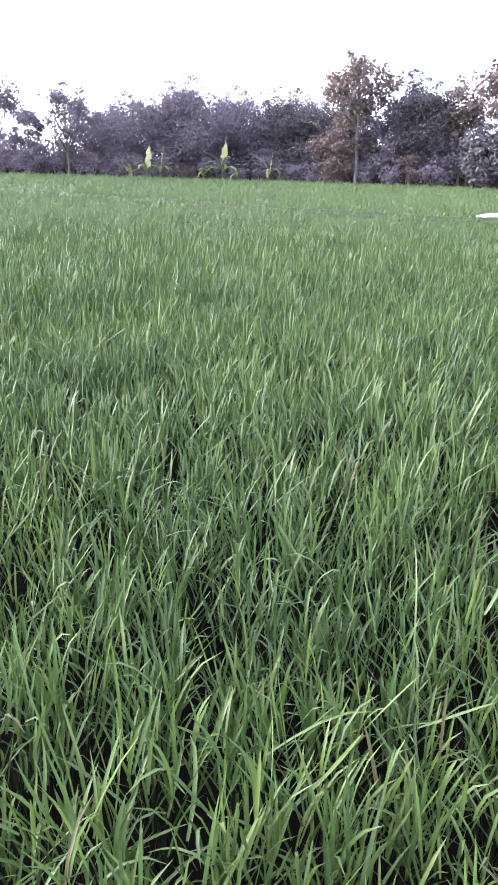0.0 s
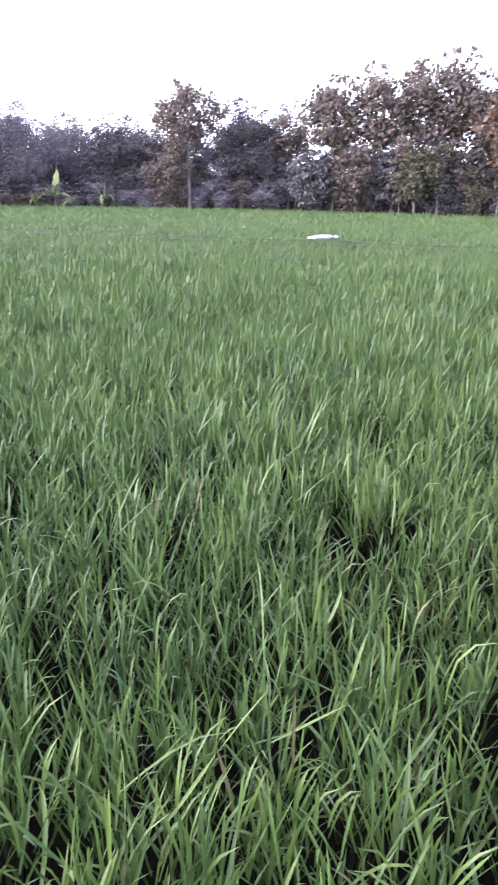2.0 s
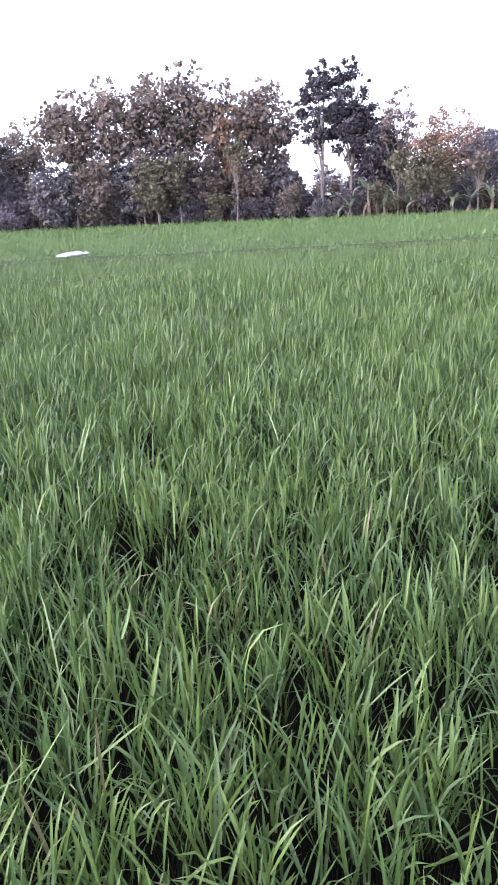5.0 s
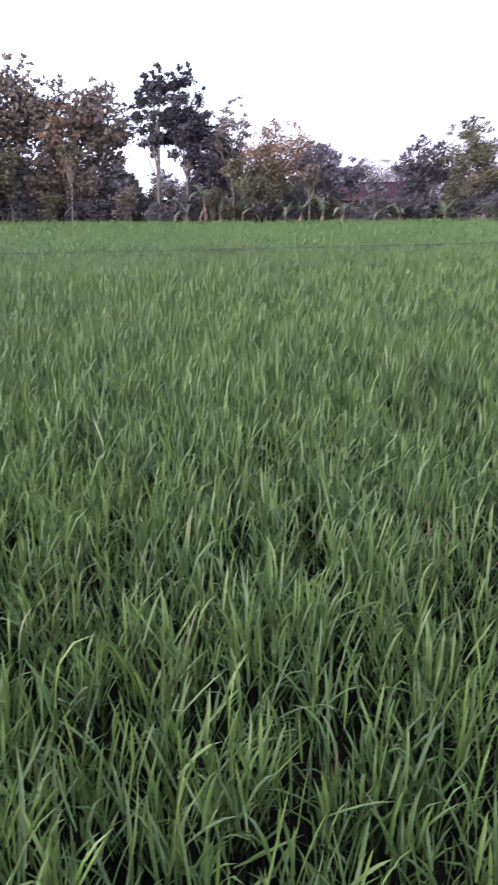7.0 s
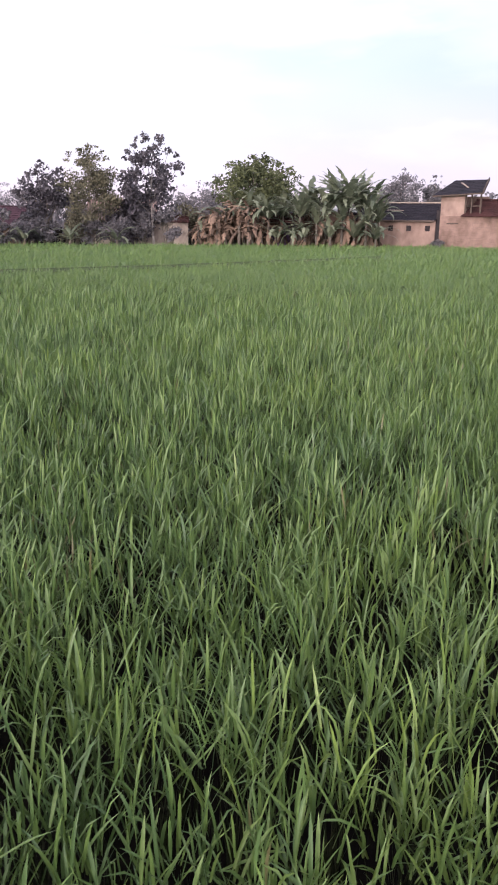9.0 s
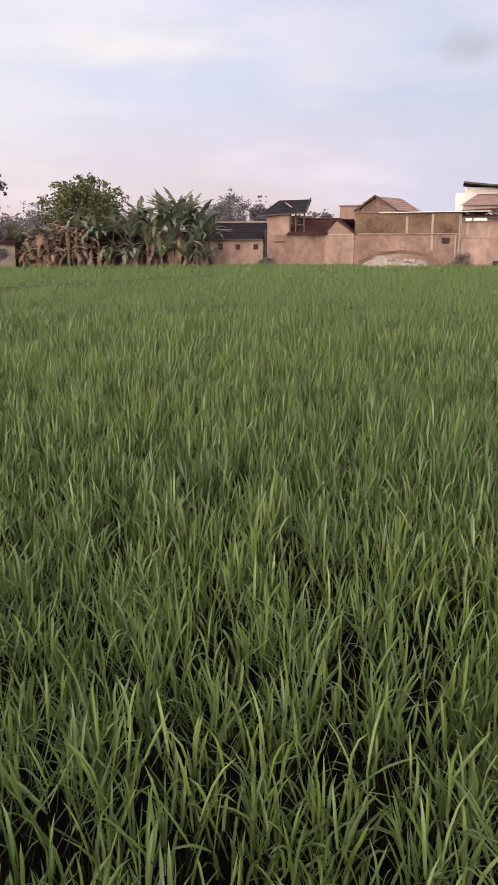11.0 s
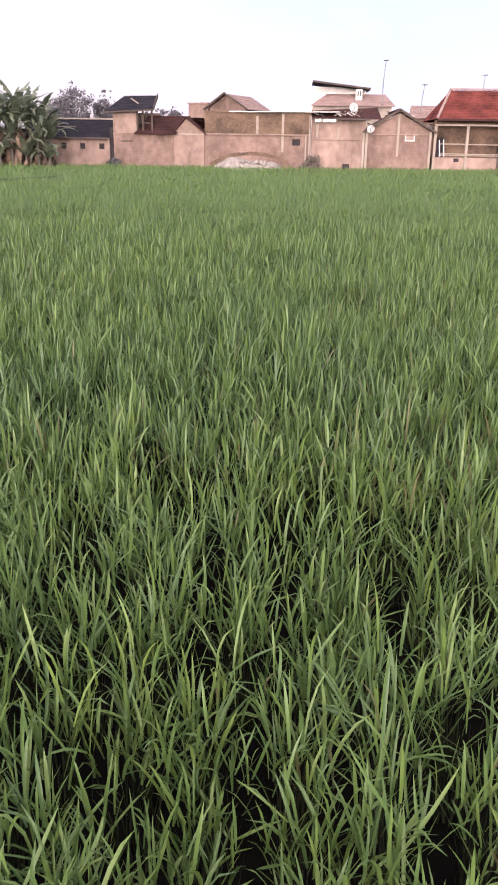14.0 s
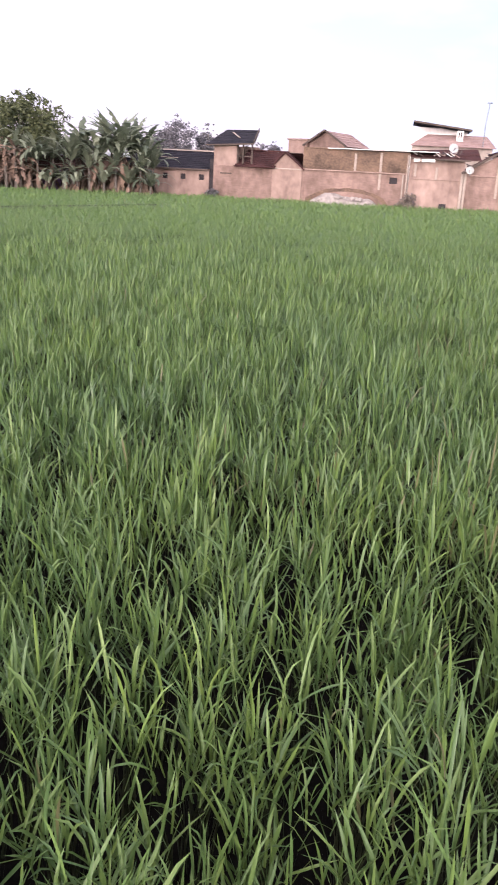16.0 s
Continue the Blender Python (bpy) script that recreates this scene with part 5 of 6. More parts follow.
sack()
for label, x, y, hgt, wid, mat, sd in (("dry brown shrub at the foot of a wall", 49.3, -0.95, 1.25, 0.85, LEAF_TEAK, 401), ("low dark shrub by the pale shed", 44.2, 26.2, 1.2, 1.0, LEAF_DARK, 402),
                                       ("haze-grey shrub before the plum-roofed house", 35.4, 33.2, 1.5, 1.1, LEAF_GREY, 404), ("olive shrub before the plum-roofed house", 34.2, 34.3, 1.6, 1.0, LEAF_OLIVE, 405),
                                       ("haze-grey shrub before the small house", 37.0, 31.3, 1.5, 1.1, LEAF_GREY, 406), ("dark shrub climbing by the tower house", 49.6, 10.7, 0.9, 0.5, LEAF_DARK, 403)):
    shrub(label, x, y, hgt, wid, mat, sd)

# hazy trees at the far end of the field; the haze is in their leaf colour
tree("tree", "slender open-crowned tree with haze-tinted leaves", -18.0, 59.3, 6.59, 3.66, 2.11, 0.22, 2025, 21, foliage=LEAF_GREY, seed=11, clump=0.53)
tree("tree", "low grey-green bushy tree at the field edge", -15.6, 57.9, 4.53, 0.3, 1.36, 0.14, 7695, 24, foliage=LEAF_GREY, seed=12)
tree("tree", "small open tree with upright twigs of haze-tinted leaves", -13.1, 58.6, 6.43, 1.81, 2.18, 0.2, 3510, 32, foliage=LEAF_GREY, seed=13, clump=0.5)
tree("tree", "low haze-grey tree in the hedge", -11.4, 62.0, 4.68, 0.3, 2.14, 0.14, 10260, 27, foliage=LEAF_GREY, seed=14)
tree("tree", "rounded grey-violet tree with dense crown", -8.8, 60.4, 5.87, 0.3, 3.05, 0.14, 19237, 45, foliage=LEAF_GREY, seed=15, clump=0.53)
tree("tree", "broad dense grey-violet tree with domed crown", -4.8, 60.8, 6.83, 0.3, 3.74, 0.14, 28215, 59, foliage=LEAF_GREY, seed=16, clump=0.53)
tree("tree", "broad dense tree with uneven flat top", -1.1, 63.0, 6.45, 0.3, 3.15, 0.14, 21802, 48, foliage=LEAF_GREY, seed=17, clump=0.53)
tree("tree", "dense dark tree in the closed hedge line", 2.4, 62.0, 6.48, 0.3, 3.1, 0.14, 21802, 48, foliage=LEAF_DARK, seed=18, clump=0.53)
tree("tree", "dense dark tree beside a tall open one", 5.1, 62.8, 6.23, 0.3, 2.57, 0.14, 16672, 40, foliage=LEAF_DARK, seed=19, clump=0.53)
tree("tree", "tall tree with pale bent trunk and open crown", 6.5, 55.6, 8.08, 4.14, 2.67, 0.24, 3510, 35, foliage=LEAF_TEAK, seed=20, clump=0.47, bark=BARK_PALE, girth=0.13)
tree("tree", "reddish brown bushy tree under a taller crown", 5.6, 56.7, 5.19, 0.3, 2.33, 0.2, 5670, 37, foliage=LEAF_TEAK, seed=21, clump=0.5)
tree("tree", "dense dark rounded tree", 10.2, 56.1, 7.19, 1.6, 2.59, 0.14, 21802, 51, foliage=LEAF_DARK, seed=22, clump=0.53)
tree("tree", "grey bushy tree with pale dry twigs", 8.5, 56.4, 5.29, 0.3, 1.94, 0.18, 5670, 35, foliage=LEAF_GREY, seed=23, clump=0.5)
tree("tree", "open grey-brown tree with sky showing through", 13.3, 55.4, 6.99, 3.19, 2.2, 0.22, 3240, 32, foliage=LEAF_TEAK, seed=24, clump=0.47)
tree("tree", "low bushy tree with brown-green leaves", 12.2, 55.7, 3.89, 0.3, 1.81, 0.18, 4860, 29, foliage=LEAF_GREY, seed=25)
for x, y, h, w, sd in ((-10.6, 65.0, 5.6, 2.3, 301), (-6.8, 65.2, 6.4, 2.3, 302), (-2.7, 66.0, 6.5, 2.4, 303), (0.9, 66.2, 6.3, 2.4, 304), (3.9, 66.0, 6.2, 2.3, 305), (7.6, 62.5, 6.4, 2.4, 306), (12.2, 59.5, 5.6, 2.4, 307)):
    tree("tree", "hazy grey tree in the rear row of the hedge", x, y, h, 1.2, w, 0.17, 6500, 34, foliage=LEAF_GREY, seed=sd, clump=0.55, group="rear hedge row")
# the stand of broad-leaved teak
tree("tree", "teak tree with large drooping purplish brown leaves", 14.8, 49.9, 7.98, 3.6, 2.09, 0.29, 2700, 64, foliage=LEAF_TEAK, seed=26, clump=0.53, girth=0.1, group="teak stand")
tree("tree", "teak tree with large drooping purplish brown leaves", 17.1, 49.1, 8.63, 3.42, 2.19, 0.29, 3000, 64, foliage=LEAF_TEAK, seed=27, clump=0.53, girth=0.1, group="teak stand")
tree("tree", "teak tree with large drooping purplish brown leaves", 19.4, 48.2, 8.72, 3.6, 1.98, 0.29, 2850, 64, foliage=LEAF_TEAK, seed=28, clump=0.53, girth=0.1, group="teak stand")
tree("tree", "teak tree with large drooping purplish brown leaves", 21.3, 47.4, 9.46, 3.42, 2.09, 0.29, 3150, 64, foliage=LEAF_TEAK, seed=29, clump=0.53, girth=0.1, group="teak stand")
tree("tree", "teak tree with large drooping purplish brown leaves", 23.5, 46.4, 8.17, 3.05, 1.98, 0.29, 3000, 64, foliage=LEAF_TEAK, seed=30, clump=0.53, girth=0.1, group="teak stand")
tree("tree", "teak tree with large drooping purplish brown leaves", 25.7, 45.2, 8.08, 2.33, 1.98, 0.29, 3900, 64, foliage=LEAF_TEAK, seed=31, clump=0.53, girth=0.1, group="teak stand")
tree("tree", "dark bushy young tree under the teak stand", 13.5, 49.2, 4.18, 0.3, 1.74, 0.24, 4320, 35, foliage=LEAF_DARK, seed=32, clump=0.53, group="young trees under the teak")
tree("tree", "dark bushy young tree under the teak stand", 15.8, 48.5, 4.27, 0.3, 1.74, 0.24, 4320, 35, foliage=LEAF_TEAK, seed=33, clump=0.53, group="young trees under the teak")
tree("tree", "dark bushy young tree under the teak stand", 17.9, 47.7, 4.45, 0.3, 1.64, 0.24, 4320, 35, foliage=LEAF_DARK, seed=34, clump=0.53, group="young trees under the teak")
tree("tree", "dark bushy young tree under the teak stand", 19.9, 46.9, 4.63, 0.3, 1.74, 0.24, 4320, 35, foliage=LEAF_DARK, seed=35, clump=0.53, group="young trees under the teak")
tree("tree", "dark bushy young tree under the teak stand", 22.0, 46.0, 4.45, 0.3, 1.64, 0.24, 4320, 35, foliage=LEAF_TEAK, seed=36, clump=0.53, group="young trees under the teak")
tree("tree", "dark bushy young tree under the teak stand", 24.1, 44.9, 4.27, 0.3, 1.74, 0.24, 4320, 35, foliage=LEAF_TEAK, seed=37, clump=0.53, group="young trees under the teak")
tree("tree", "dark bushy young tree under the teak stand", 25.9, 43.9, 3.56, 0.3, 1.43, 0.24, 4320, 35, foliage=LEAF_DARK, seed=38, clump=0.53, group="young trees under the teak")
tree("tree", "young teak with yellowish leaves", 18.6, 46.0, 4.2, 0.3, 1.89, 0.24, 2295, 37, foliage=LEAF_OLIVE, seed=39, clump=0.5)
tree("tree", "rust-tinged teak sapling among darker leaves", 23.1, 44.9, 6.73, 2.83, 1.52, 0.3, 567, 27, foliage=LEAF_RUST, seed=40, clump=0.5, girth=0.05)
for x, y, h, sd in ((14.6, 49.2, 4.4, 321), (18.0, 46.9, 4.7, 322), (19.8, 45.4, 4.3, 323), (22.2, 42.7, 5.0, 325), (28.6, 36.1, 3.6, 327), (31.6, 33.2, 3.4, 328)):
    tree("tree", "slender sapling with pale bare stem and few leaves", x, y, h, h * 0.62, 0.8, 0.22, 420, 12, foliage=LEAF_OLIVE if sd % 2 else LEAF_TEAK, bark=BARK, seed=sd, girth=0.05, clump=0.5, group="slender saplings at the field edge")
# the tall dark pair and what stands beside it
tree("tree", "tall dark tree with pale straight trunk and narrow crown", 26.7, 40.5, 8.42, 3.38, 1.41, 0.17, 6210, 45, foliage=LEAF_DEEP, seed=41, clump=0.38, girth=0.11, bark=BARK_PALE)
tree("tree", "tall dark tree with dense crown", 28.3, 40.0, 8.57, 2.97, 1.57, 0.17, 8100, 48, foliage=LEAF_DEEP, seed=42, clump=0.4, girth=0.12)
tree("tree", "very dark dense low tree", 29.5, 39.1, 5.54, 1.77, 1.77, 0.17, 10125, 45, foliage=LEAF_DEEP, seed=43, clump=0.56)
tree("tree", "slim tree with reddish evening-lit leaves", 29.8, 37.6, 6.9, 2.27, 1.06, 0.16, 1890, 32, foliage=LEAF_TEAK, seed=44, clump=0.43, girth=0.06)
tree("tree", "spreading tree with leaves tinted sunset orange", 30.9, 34.8, 5.59, 2.09, 1.96, 0.15, 3510, 45, foliage=LEAF_RUST, seed=45, clump=0.4)
tree("tree", "bushy olive tree with thin pale stems", 29.9, 34.9, 4.25, 0.3, 1.76, 0.15, 6075, 45, foliage=LEAF_OLIVE, seed=46, clump=0.5)
tree("tree", "grey-green bushy tree with arching twigs", 33.0, 34.2, 4.51, 1.77, 1.81, 0.22, 3240, 37, foliage=LEAF_GREY, seed=47, clump=0.45)
tree("tree", "small grey tree with thin top", 35.6, 33.7, 3.74, 1.94, 0.98, 0.2, 1215, 21, foliage=LEAF_GREY, seed=48, clump=0.5)
tree("tree", "low dark tree before the plum roof", 34.4, 31.0, 2.49, 0.3, 1.02, 0.15, 2025, 29, foliage=LEAF_DARK, seed=49, clump=0.38, girth=0.05)
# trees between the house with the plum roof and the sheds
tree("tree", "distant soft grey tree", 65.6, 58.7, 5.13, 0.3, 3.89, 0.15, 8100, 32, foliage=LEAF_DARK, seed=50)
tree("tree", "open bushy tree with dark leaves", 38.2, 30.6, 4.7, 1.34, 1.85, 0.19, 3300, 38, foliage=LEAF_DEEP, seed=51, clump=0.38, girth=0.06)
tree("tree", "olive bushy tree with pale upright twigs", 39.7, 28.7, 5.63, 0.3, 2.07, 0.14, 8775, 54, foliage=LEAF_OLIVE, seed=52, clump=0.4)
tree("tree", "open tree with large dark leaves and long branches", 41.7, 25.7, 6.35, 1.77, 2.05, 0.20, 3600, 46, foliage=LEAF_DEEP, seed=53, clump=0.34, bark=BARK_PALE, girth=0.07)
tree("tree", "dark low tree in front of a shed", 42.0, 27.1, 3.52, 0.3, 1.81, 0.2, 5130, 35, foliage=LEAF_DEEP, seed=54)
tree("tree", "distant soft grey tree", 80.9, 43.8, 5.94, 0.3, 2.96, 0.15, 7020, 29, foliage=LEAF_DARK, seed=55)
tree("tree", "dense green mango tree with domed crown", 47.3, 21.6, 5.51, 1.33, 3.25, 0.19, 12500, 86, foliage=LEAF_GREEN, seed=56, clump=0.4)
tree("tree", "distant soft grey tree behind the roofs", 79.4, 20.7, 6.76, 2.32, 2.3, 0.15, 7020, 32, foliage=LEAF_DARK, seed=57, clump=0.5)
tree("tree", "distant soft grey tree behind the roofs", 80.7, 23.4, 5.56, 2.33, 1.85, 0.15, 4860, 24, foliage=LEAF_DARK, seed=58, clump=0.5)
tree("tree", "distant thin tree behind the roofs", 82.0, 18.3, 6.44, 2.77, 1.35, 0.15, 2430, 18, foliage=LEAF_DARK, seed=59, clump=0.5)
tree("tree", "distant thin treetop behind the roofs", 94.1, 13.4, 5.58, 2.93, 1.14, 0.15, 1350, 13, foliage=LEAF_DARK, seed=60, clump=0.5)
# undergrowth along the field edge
shrub("haze-grey shrub at the field edge", -18.7, 59.3, 2.2, 1.2, LEAF_GREY, 61)
shrub("haze-grey shrub at the field edge", -17.1, 59.4, 2.4, 1.4, LEAF_GREY, 62)
shrub("haze-grey shrub at the field edge", -15.0, 59.4, 1.7, 1.4, LEAF_GREY, 63)
shrub("haze-grey shrub at the field edge", -12.9, 59.0, 2.4, 1.4, LEAF_GREY, 64)
shrub("haze-grey shrub at the field edge", -10.7, 58.8, 1.7, 1.3, LEAF_GREY, 65)
shrub("haze-grey shrub at the field edge", -8.6, 58.4, 2.0, 1.3, LEAF_GREY, 66)
shrub("haze-grey shrub at the field edge", -6.8, 58.3, 1.6, 1.5, LEAF_GREY, 67)
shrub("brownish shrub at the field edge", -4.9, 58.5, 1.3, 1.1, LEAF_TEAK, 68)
shrub("haze-grey shrub at the field edge", -2.9, 58.1, 1.9, 1.1, LEAF_GREY, 69)
shrub("haze-grey shrub at the field edge", -1.1, 57.4, 1.6, 1.1, LEAF_GREY, 70)
shrub("haze-grey shrub at the field edge", 0.8, 56.7, 2.1, 1.1, LEAF_GREY, 71)
shrub("haze-grey shrub at the field edge", 2.5, 56.9, 1.5, 1.3, LEAF_GREY, 72)
shrub("haze-grey shrub at the field edge", 3.9, 56.5, 1.8, 1.0, LEAF_GREY, 73)
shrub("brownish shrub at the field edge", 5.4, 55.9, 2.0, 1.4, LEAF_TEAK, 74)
shrub("haze-grey shrub at the field edge", 6.8, 55.8, 1.6, 1.2, LEAF_GREY, 75)
shrub("haze-grey shrub at the field edge", 8.6, 54.9, 1.5, 1.2, LEAF_GREY, 76)
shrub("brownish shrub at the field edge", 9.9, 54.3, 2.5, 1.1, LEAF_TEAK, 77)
shrub("haze-grey shrub at the field edge", 11.5, 53.6, 1.6, 1.5, LEAF_GREY, 78)
shrub("olive green shrub at the field edge", 13.2, 53.0, 2.3, 1.3, LEAF_OLIVE, 79)
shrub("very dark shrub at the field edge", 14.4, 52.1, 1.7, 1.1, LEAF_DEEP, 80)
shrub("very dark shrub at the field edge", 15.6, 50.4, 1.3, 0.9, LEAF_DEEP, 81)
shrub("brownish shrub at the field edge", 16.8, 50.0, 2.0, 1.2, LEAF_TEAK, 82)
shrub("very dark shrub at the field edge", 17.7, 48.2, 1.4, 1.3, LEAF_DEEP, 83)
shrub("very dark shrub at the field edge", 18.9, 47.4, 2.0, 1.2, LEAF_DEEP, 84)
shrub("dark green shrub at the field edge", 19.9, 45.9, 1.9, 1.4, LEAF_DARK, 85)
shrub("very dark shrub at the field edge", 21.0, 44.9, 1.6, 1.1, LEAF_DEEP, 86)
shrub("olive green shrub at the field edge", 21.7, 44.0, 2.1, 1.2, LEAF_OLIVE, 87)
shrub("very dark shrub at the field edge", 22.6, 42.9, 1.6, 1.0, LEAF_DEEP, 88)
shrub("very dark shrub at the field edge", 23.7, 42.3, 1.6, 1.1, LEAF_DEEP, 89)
shrub("brownish shrub at the field edge", 25.0, 41.2, 2.5, 1.1, LEAF_TEAK, 90)
shrub("dark green shrub at the field edge", 26.2, 39.9, 1.4, 1.0, LEAF_DARK, 91)
shrub("very dark shrub at the field edge", 27.2, 38.4, 2.1, 1.4, LEAF_DEEP, 92)
shrub("olive green shrub at the field edge", 28.1, 37.2, 2.1, 1.3, LEAF_OLIVE, 93)
shrub("olive green shrub at the field edge", 29.0, 36.4, 1.4, 1.5, LEAF_OLIVE, 94)
shrub("very dark shrub at the field edge", 29.8, 34.6, 2.4, 1.0, LEAF_DEEP, 95)
shrub("dark green shrub at the field edge", 31.9, 34.5, 2.1, 1.2, LEAF_DARK, 96)
shrub("olive green shrub at the field edge", 33.3, 33.9, 1.6, 0.9, LEAF_OLIVE, 97)
shrub("dark green shrub at the field edge", 36.5, 30.9, 2.6, 1.1, LEAF_DARK, 98)
shrub("dark green shrub at the field edge", 37.7, 30.2, 2.0, 1.3, LEAF_DARK, 99)
shrub("olive green shrub at the field edge", 38.5, 29.1, 2.3, 1.2, LEAF_OLIVE, 100)
shrub("dark green shrub at the field edge", 39.2, 28.3, 1.9, 1.2, LEAF_DARK, 101)
shrub("dark green shrub at the field edge", 39.6, 27.0, 1.9, 1.4, LEAF_DARK, 102)
shrub("dark green shrub at the field edge", 41.2, 26.0, 2.6, 1.0, LEAF_DARK, 103)
shrub("dark green shrub at the field edge", 41.6, 24.6, 2.8, 1.1, LEAF_DARK, 104)
shrub("tall haze-grey bush in the hedge", -21.0, 62.8, 2.4, 1.8, LEAF_GREY, 105, leaf=0.17, leaves=1350)
shrub("tall haze-grey bush in the hedge", -19.2, 63.4, 3.0, 1.7, LEAF_GREY, 106, leaf=0.17, leaves=1350)
shrub("tall haze-grey bush in the hedge", -17.2, 63.8, 3.2, 1.7, LEAF_GREY, 107, leaf=0.17, leaves=1350)
shrub("tall haze-grey bush in the hedge", -15.6, 63.3, 2.5, 1.9, LEAF_GREY, 108, leaf=0.17, leaves=1350)
shrub("tall haze-grey bush in the hedge", -13.7, 63.0, 3.3, 1.5, LEAF_GREY, 109, leaf=0.17, leaves=1350)
shrub("tall haze-grey bush in the hedge", -12.1, 62.6, 2.4, 1.9, LEAF_GREY, 110, leaf=0.17, leaves=1350)
shrub("tall haze-grey bush in the hedge", -10.3, 63.1, 2.7, 1.6, LEAF_GREY, 111, leaf=0.17, leaves=1350)
shrub("tall haze-grey bush in the hedge", -8.8, 63.7, 2.9, 1.8, LEAF_GREY, 112, leaf=0.17, leaves=1350)
shrub("tall haze-grey bush in the hedge", -6.9, 62.8, 3.2, 1.9, LEAF_GREY, 113, leaf=0.17, leaves=1350)
shrub("tall haze-grey bush in the hedge", -5.2, 62.7, 2.7, 1.6, LEAF_GREY, 114, leaf=0.17, leaves=1350)
shrub("tall haze-grey bush in the hedge", -3.3, 63.0, 2.6, 1.7, LEAF_GREY, 115, leaf=0.17, leaves=1350)
shrub("tall haze-grey bush in the hedge", -1.5, 61.5, 3.2, 1.6, LEAF_GREY, 116, leaf=0.17, leaves=1350)
shrub("tall haze-grey bush in the hedge", 0.3, 60.7, 2.9, 2.0, LEAF_GREY, 117, leaf=0.17, leaves=1350)
shrub("tall haze-grey bush in the hedge", 1.8, 60.9, 2.6, 1.5, LEAF_GREY, 118, leaf=0.17, leaves=1350)
shrub("tall haze-grey bush in the hedge", 3.2, 61.5, 3.1, 2.0, LEAF_GREY, 119, leaf=0.17, leaves=1350)
shrub("tall haze-grey bush in the hedge", 4.7, 60.9, 3.3, 1.5, LEAF_GREY, 120, leaf=0.17, leaves=1350)
shrub("tall dark bush in the hedge", 6.5, 59.5, 2.8, 1.9, LEAF_DARK, 121, leaf=0.17, leaves=1350)
shrub("tall brownish bush in the hedge", 7.9, 59.4, 3.2, 1.7, LEAF_TEAK, 122, leaf=0.17, leaves=1350)
shrub("tall haze-grey bush in the hedge", 9.6, 59.6, 2.6, 1.6, LEAF_GREY, 123, leaf=0.17, leaves=1350)
shrub("tall brownish bush in the hedge", 11.0, 58.8, 2.8, 1.9, LEAF_TEAK, 124, leaf=0.17, leaves=1350)
shrub("tall haze-grey bush in the hedge", 12.5, 57.7, 2.7, 1.5, LEAF_GREY, 125, leaf=0.17, leaves=1350)
shrub("tall brownish bush in the hedge", 13.8, 57.1, 2.9, 1.9, LEAF_TEAK, 126, leaf=0.17, leaves=1350)
shrub("tall brownish bush in the hedge", 15.2, 56.4, 2.5, 1.5, LEAF_TEAK, 127, leaf=0.17, leaves=1350)
shrub("tall dark bush in the hedge", 16.9, 55.6, 2.9, 1.7, LEAF_DARK, 128, leaf=0.17, leaves=1350)
shrub("tall brownish bush in the hedge", 17.7, 53.9, 2.9, 1.7, LEAF_TEAK, 129, leaf=0.17, leaves=1350)
shrub("tall dark bush in the hedge", 18.8, 52.2, 2.5, 1.6, LEAF_DARK, 130, leaf=0.17, leaves=1350)
shrub("tall dark bush in the hedge", 20.3, 51.3, 2.9, 1.8, LEAF_DARK, 131, leaf=0.17, leaves=1350)
shrub("tall dark bush in the hedge", 21.4, 49.8, 2.8, 1.6, LEAF_DARK, 132, leaf=0.17, leaves=1350)
shrub("tall dark bush in the hedge", 22.8, 49.9, 2.4, 1.6, LEAF_DARK, 133, leaf=0.17, leaves=1350)
shrub("tall dark bush in the hedge", 23.5, 47.6, 3.2, 1.9, LEAF_DARK, 134, leaf=0.17, leaves=1350)
shrub("tall dark bush in the hedge", 24.9, 46.7, 2.4, 1.9, LEAF_DARK, 135, leaf=0.17, leaves=1350)
shrub("tall brownish bush in the hedge", 26.0, 46.4, 3.0, 1.8, LEAF_TEAK, 136, leaf=0.17, leaves=1350)
shrub("tall dark bush in the hedge", 26.7, 44.6, 2.6, 1.8, LEAF_DARK, 137, leaf=0.17, leaves=1350)
shrub("tall dark bush in the hedge", 28.3, 44.7, 2.6, 1.7, LEAF_DARK, 138, leaf=0.17, leaves=1350)
shrub("tall brownish bush in the hedge", 28.8, 42.7, 2.7, 1.7, LEAF_TEAK, 139, leaf=0.17, leaves=1350)
shrub("tall dark bush in the hedge", 29.2, 41.3, 3.3, 1.6, LEAF_DARK, 140, leaf=0.17, leaves=1350)
shrub("tall dark bush in the hedge", 30.8, 41.4, 2.5, 1.8, LEAF_DARK, 141, leaf=0.17, leaves=1350)
shrub("tall dark bush in the hedge", 31.4, 39.8, 3.2, 1.7, LEAF_DARK, 142, leaf=0.17, leaves=1350)
shrub("tall dark bush in the hedge", 32.7, 39.1, 2.7, 1.9, LEAF_DARK, 143, leaf=0.17, leaves=1350)
shrub("tall dark bush in the hedge", 33.2, 37.4, 2.8, 2.0, LEAF_DARK, 144, leaf=0.17, leaves=1350)
shrub("tall dark bush in the hedge", 35.3, 37.7, 2.7, 1.9, LEAF_DARK, 145, leaf=0.17, leaves=1350)
shrub("tall dark bush in the hedge", 36.1, 36.3, 3.2, 1.8, LEAF_DARK, 146, leaf=0.17, leaves=1350)
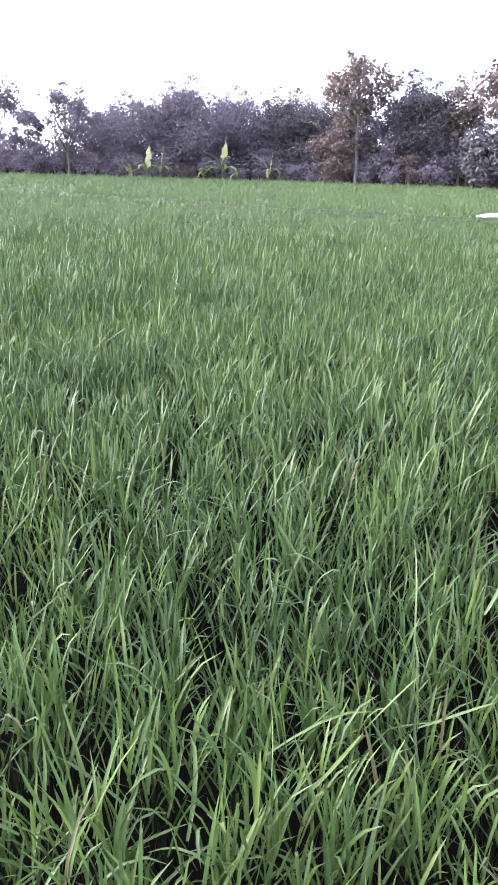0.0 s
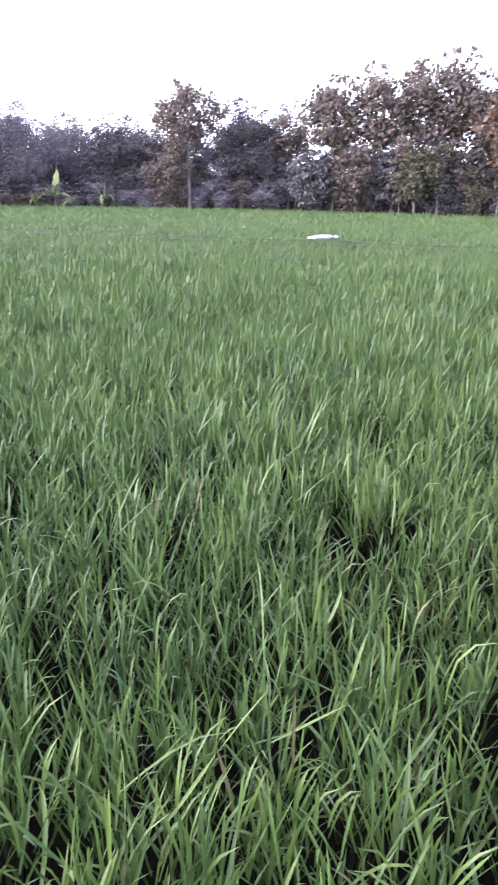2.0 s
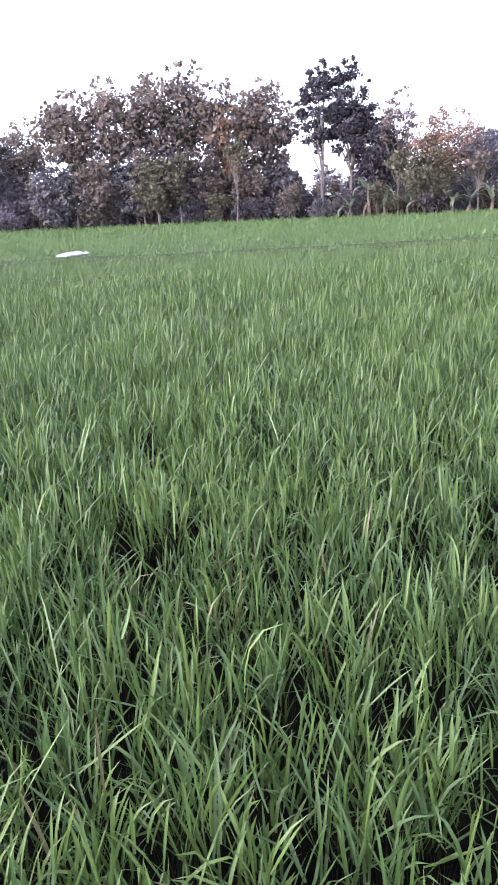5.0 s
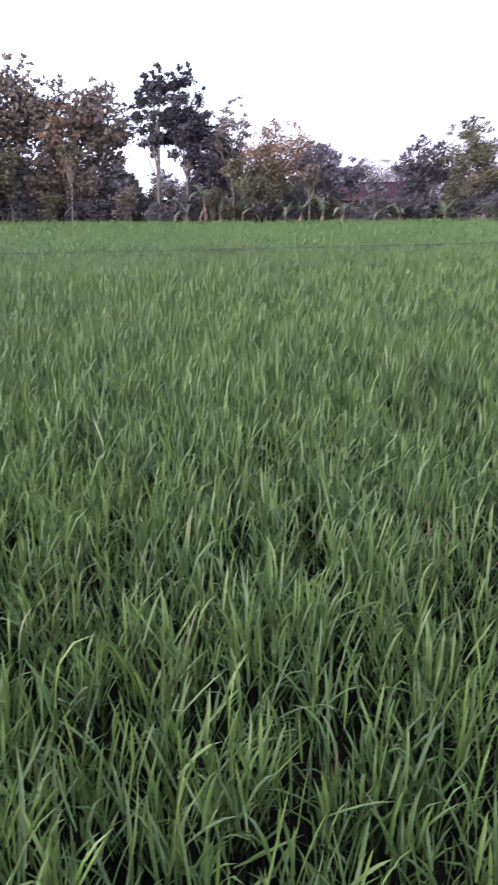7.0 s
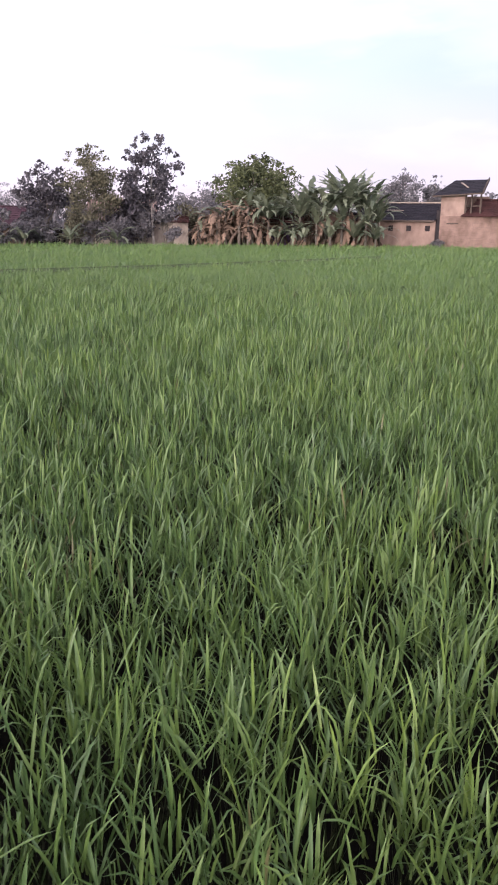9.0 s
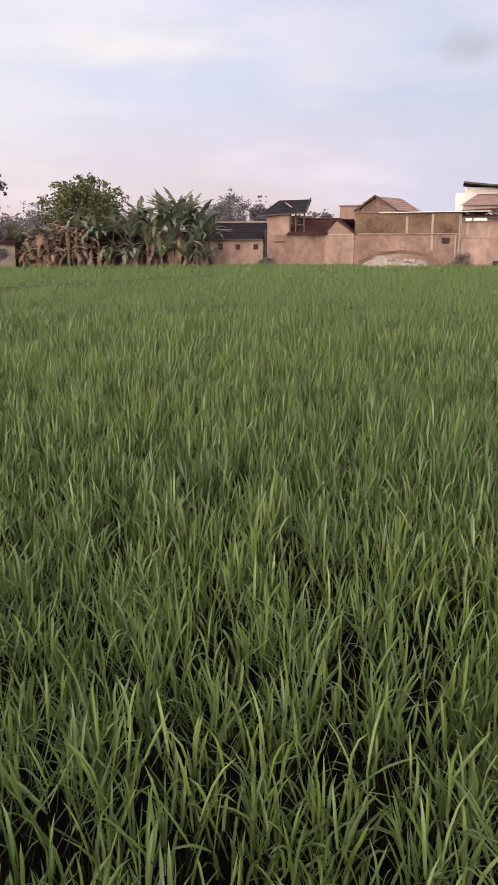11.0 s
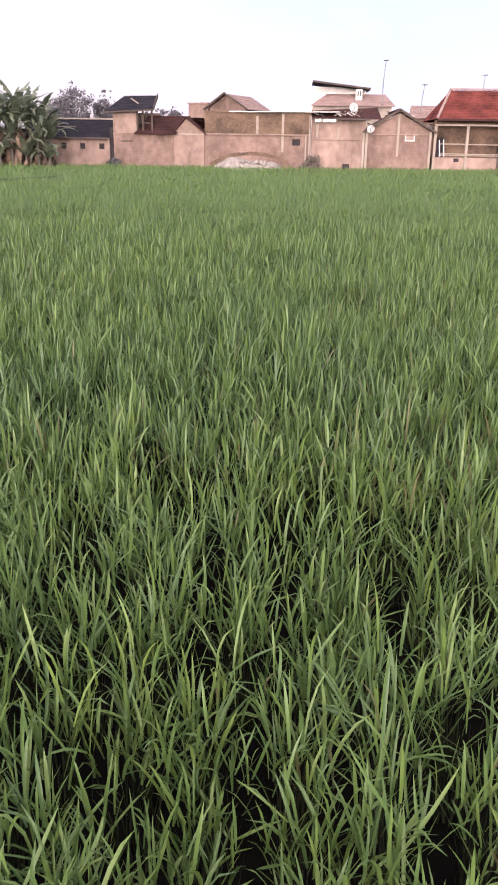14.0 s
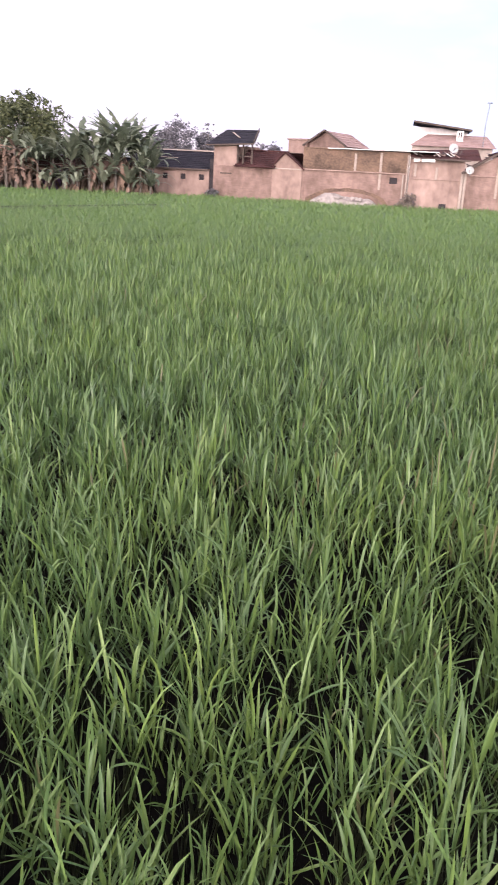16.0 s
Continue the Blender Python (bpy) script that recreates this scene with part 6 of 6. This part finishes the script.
# banana plants
banana("banana plant with pale leaves before the hedge", -8.4, 55.4, 2.0, 147, group="banana plants before the hedge", leaves=12)
banana("banana plant with pale leaves before the hedge", -7.2, 55.5, 2.6, 148, young=True, group="banana plants before the hedge", leaves=12)
banana("banana plant with pale leaves before the hedge", -6.2, 55.7, 2.5, 149, young=True, group="banana plants before the hedge", leaves=12)
banana("banana plant with pale leaves before the hedge", -3.4, 55.9, 1.7, 150, group="banana plants before the hedge", leaves=12)
banana("banana plant with pale leaves before the hedge", -2.2, 56.0, 3.0, 151, young=True, group="banana plants before the hedge", leaves=12)
banana("banana plant with pale leaves before the hedge", -1.2, 56.0, 1.6, 152, group="banana plants before the hedge", leaves=12)
banana("banana plant with pale leaves before the hedge", 0.8, 56.0, 2.4, 153, young=True, group="banana plants before the hedge", leaves=12)
banana("banana plant with pale leaves before the hedge", 1.5, 56.0, 1.7, 154, group="banana plants before the hedge", leaves=12)
banana("tattered banana plant among shrubs", 26.5, 37.5, 2.6, 155, dry=0.55, group="banana plants among shrubs", leaves=12)
banana("tattered banana plant among shrubs", 27.2, 36.9, 3.2, 156, dry=0.55, group="banana plants among shrubs", leaves=12)
banana("tattered banana plant among shrubs", 28.0, 36.4, 2.8, 157, dry=0.55, group="banana plants among shrubs", leaves=12)
banana("tattered banana plant among shrubs", 28.9, 35.7, 2.8, 158, dry=0.55, group="banana plants among shrubs", leaves=12)
banana("tattered banana plant among shrubs", 29.6, 35.1, 2.4, 159, dry=0.55, group="banana plants among shrubs", leaves=12)
banana("tattered banana plant among shrubs", 30.7, 34.1, 2.6, 160, dry=0.55, group="banana plants among shrubs", leaves=12)
banana("tattered banana plant among shrubs", 31.4, 33.5, 2.7, 161, dry=0.55, group="banana plants among shrubs", leaves=12)
banana("tattered banana plant among shrubs", 32.2, 32.7, 3.0, 162, dry=0.55, group="banana plants among shrubs", leaves=12)
banana("tattered banana plant among shrubs", 32.9, 32.0, 2.4, 163, dry=0.55, group="banana plants among shrubs", leaves=12)
banana("low banana plant beside a house", 35.1, 30.9, 1.8, 164, dry=0.2, leaves=12)
banana("low banana plant beside a house", 35.7, 30.2, 2.2, 165, dry=0.2, leaves=12)
banana("low banana plant beside a house", 37.2, 28.4, 2.1, 166, dry=0.2, leaves=12)
banana("low banana plant beside a house", 38.8, 26.2, 2.2, 167, dry=0.2, leaves=12)
banana("dried banana plant with brown hanging leaves", 42.8, 23.2, 2.08, 168, dry=0.95, leaves=19, group="banana grove by the houses")
banana("dried banana plant with brown hanging leaves", 43.3, 23.1, 2.41, 169, dry=0.95, leaves=19, group="banana grove by the houses")
banana("dried banana plant with brown hanging leaves", 43.2, 22.8, 2.29, 170, dry=0.95, leaves=19, group="banana grove by the houses")
banana("dried banana plant with brown hanging leaves", 43.1, 22.5, 3.29, 171, dry=0.95, leaves=19, group="banana grove by the houses")
banana("dried banana plant with brown hanging leaves", 42.7, 22.0, 3.07, 172, dry=0.95, leaves=19, group="banana grove by the houses")
banana("dried banana plant with brown hanging leaves", 43.3, 22.0, 2.98, 173, dry=0.95, leaves=19, group="banana grove by the houses")
banana("dried banana plant with brown hanging leaves", 43.1, 21.6, 2.56, 174, dry=0.95, leaves=19, group="banana grove by the houses")
banana("dried banana plant with brown hanging leaves", 44.0, 21.7, 3.06, 175, dry=0.95, leaves=19, group="banana grove by the houses")
banana("dried banana plant with brown hanging leaves", 44.2, 21.6, 3.16, 176, dry=0.95, leaves=19, group="banana grove by the houses")
banana("dried banana plant with brown hanging leaves", 43.2, 20.8, 3.18, 177, dry=0.95, leaves=19, group="banana grove by the houses")
banana("dried banana plant with brown hanging leaves", 44.0, 20.9, 2.51, 178, dry=0.95, leaves=19, group="banana grove by the houses")
banana("dried banana plant with brown hanging leaves", 43.4, 20.3, 2.88, 179, dry=0.95, leaves=19, group="banana grove by the houses")
banana("dried banana plant with brown hanging leaves", 43.9, 20.3, 3.21, 180, dry=0.95, leaves=19, group="banana grove by the houses")
banana("dried banana plant with brown hanging leaves", 44.6, 20.3, 2.74, 181, dry=0.95, leaves=19, group="banana grove by the houses")
banana("dried banana plant with brown hanging leaves", 44.4, 19.9, 2.53, 182, dry=0.95, leaves=19, group="banana grove by the houses")
banana("tall banana plant with tattered leaves and dry skirts", 45.0, 21.4, 3.6, 183, dry=0.25, leaves=34, group="banana grove by the houses")
banana("tall banana plant with tattered leaves and dry skirts", 45.2, 20.5, 3.7, 184, dry=0.25, leaves=34, group="banana grove by the houses")
banana("tall banana plant with tattered leaves and dry skirts", 44.5, 19.5, 3.8, 185, dry=0.15, leaves=34, group="banana grove by the houses")
banana("tall banana plant with tattered leaves and dry skirts", 45.7, 19.1, 4.1, 186, dry=0.15, leaves=34, group="banana grove by the houses")
banana("tall banana plant with tattered leaves and dry skirts", 45.6, 18.0, 4.0, 187, dry=0.2, leaves=34, group="banana grove by the houses")
banana("tall banana plant with tattered leaves and dry skirts", 46.8, 17.7, 4.7, 188, dry=0.25, leaves=34, group="banana grove by the houses")
banana("tall banana plant with tattered leaves and dry skirts", 46.3, 16.7, 4.5, 189, dry=0.3, leaves=34, group="banana grove by the houses")
banana("tall banana plant with tattered leaves and dry skirts", 47.3, 16.3, 5.1, 190, dry=0.3, leaves=34, group="banana grove by the houses")
banana("tall banana plant with tattered leaves and dry skirts", 46.9, 15.4, 5.3, 191, dry=0.3, leaves=34, group="banana grove by the houses")
banana("tall banana plant with tattered leaves and dry skirts", 47.7, 15.0, 5.0, 192, dry=0.35, leaves=34, group="banana grove by the houses")
banana("tall banana plant with tattered leaves and dry skirts", 47.5, 14.3, 4.5, 193, dry=0.4, leaves=34, group="banana grove by the houses")
banana("tall banana plant with tattered leaves and dry skirts", 47.9, 13.8, 3.6, 194, dry=0.4, leaves=34, group="banana grove by the houses")
banana("shorter banana plant with tattered green leaves", 44.5, 19.1, 2.9, 195, dry=0.4, leaves=20, group="banana grove by the houses")
banana("shorter banana plant with tattered green leaves", 45.0, 18.3, 3.1, 196, dry=0.4, leaves=20, group="banana grove by the houses")
banana("shorter banana plant with tattered green leaves", 45.2, 17.5, 3.0, 197, dry=0.4, leaves=20, group="banana grove by the houses")
banana("shorter banana plant with tattered green leaves", 45.6, 16.9, 3.3, 198, dry=0.4, leaves=20, group="banana grove by the houses")
banana("shorter banana plant with tattered green leaves", 45.7, 16.1, 3.1, 199, dry=0.4, leaves=20, group="banana grove by the houses")
banana("shorter banana plant with tattered green leaves", 46.3, 15.6, 3.6, 200, dry=0.4, leaves=20, group="banana grove by the houses")
banana("shorter banana plant with tattered green leaves", 46.4, 14.9, 3.1, 201, dry=0.4, leaves=20, group="banana grove by the houses")
banana("shorter banana plant with tattered green leaves", 46.8, 14.3, 3.4, 202, dry=0.4, leaves=20, group="banana grove by the houses")
banana("shorter banana plant with tattered green leaves", 47.0, 13.8, 2.8, 203, dry=0.4, leaves=20, group="banana grove by the houses")
shrub("tall dusky bush behind the field edge", 45.0, 26.1, 3.4, 1.6, LEAF_DARK, 204, leaf=0.17, leaves=1350)
shrub("tall dusky bush behind the field edge", 45.2, 24.7, 3.0, 1.5, LEAF_OLIVE, 205, leaf=0.17, leaves=1350)
shrub("tall dusky bush behind the field edge", 45.4, 23.3, 3.0, 1.6, LEAF_DARK, 206, leaf=0.17, leaves=1350)
shrub("tall dusky bush behind the field edge", 45.9, 22.2, 3.0, 1.5, LEAF_OLIVE, 207, leaf=0.17, leaves=1350)
shrub("tall dusky bush behind the field edge", 47.6, 19.6, 2.2, 1.3, LEAF_DARK, 208, leaf=0.17, leaves=1350)
shrub("tall dusky bush behind the field edge", 39.2, 32.6, 2.6, 1.4, LEAF_DARK, 209, leaf=0.17, leaves=1350)
shrub("tall dusky bush behind the field edge", 40.7, 30.7, 2.8, 1.5, LEAF_DARK, 210, leaf=0.17, leaves=1350)
shrub("tall dusky bush behind the field edge", 42.2, 28.7, 2.8, 1.5, LEAF_DARK, 211, leaf=0.17, leaves=1350)
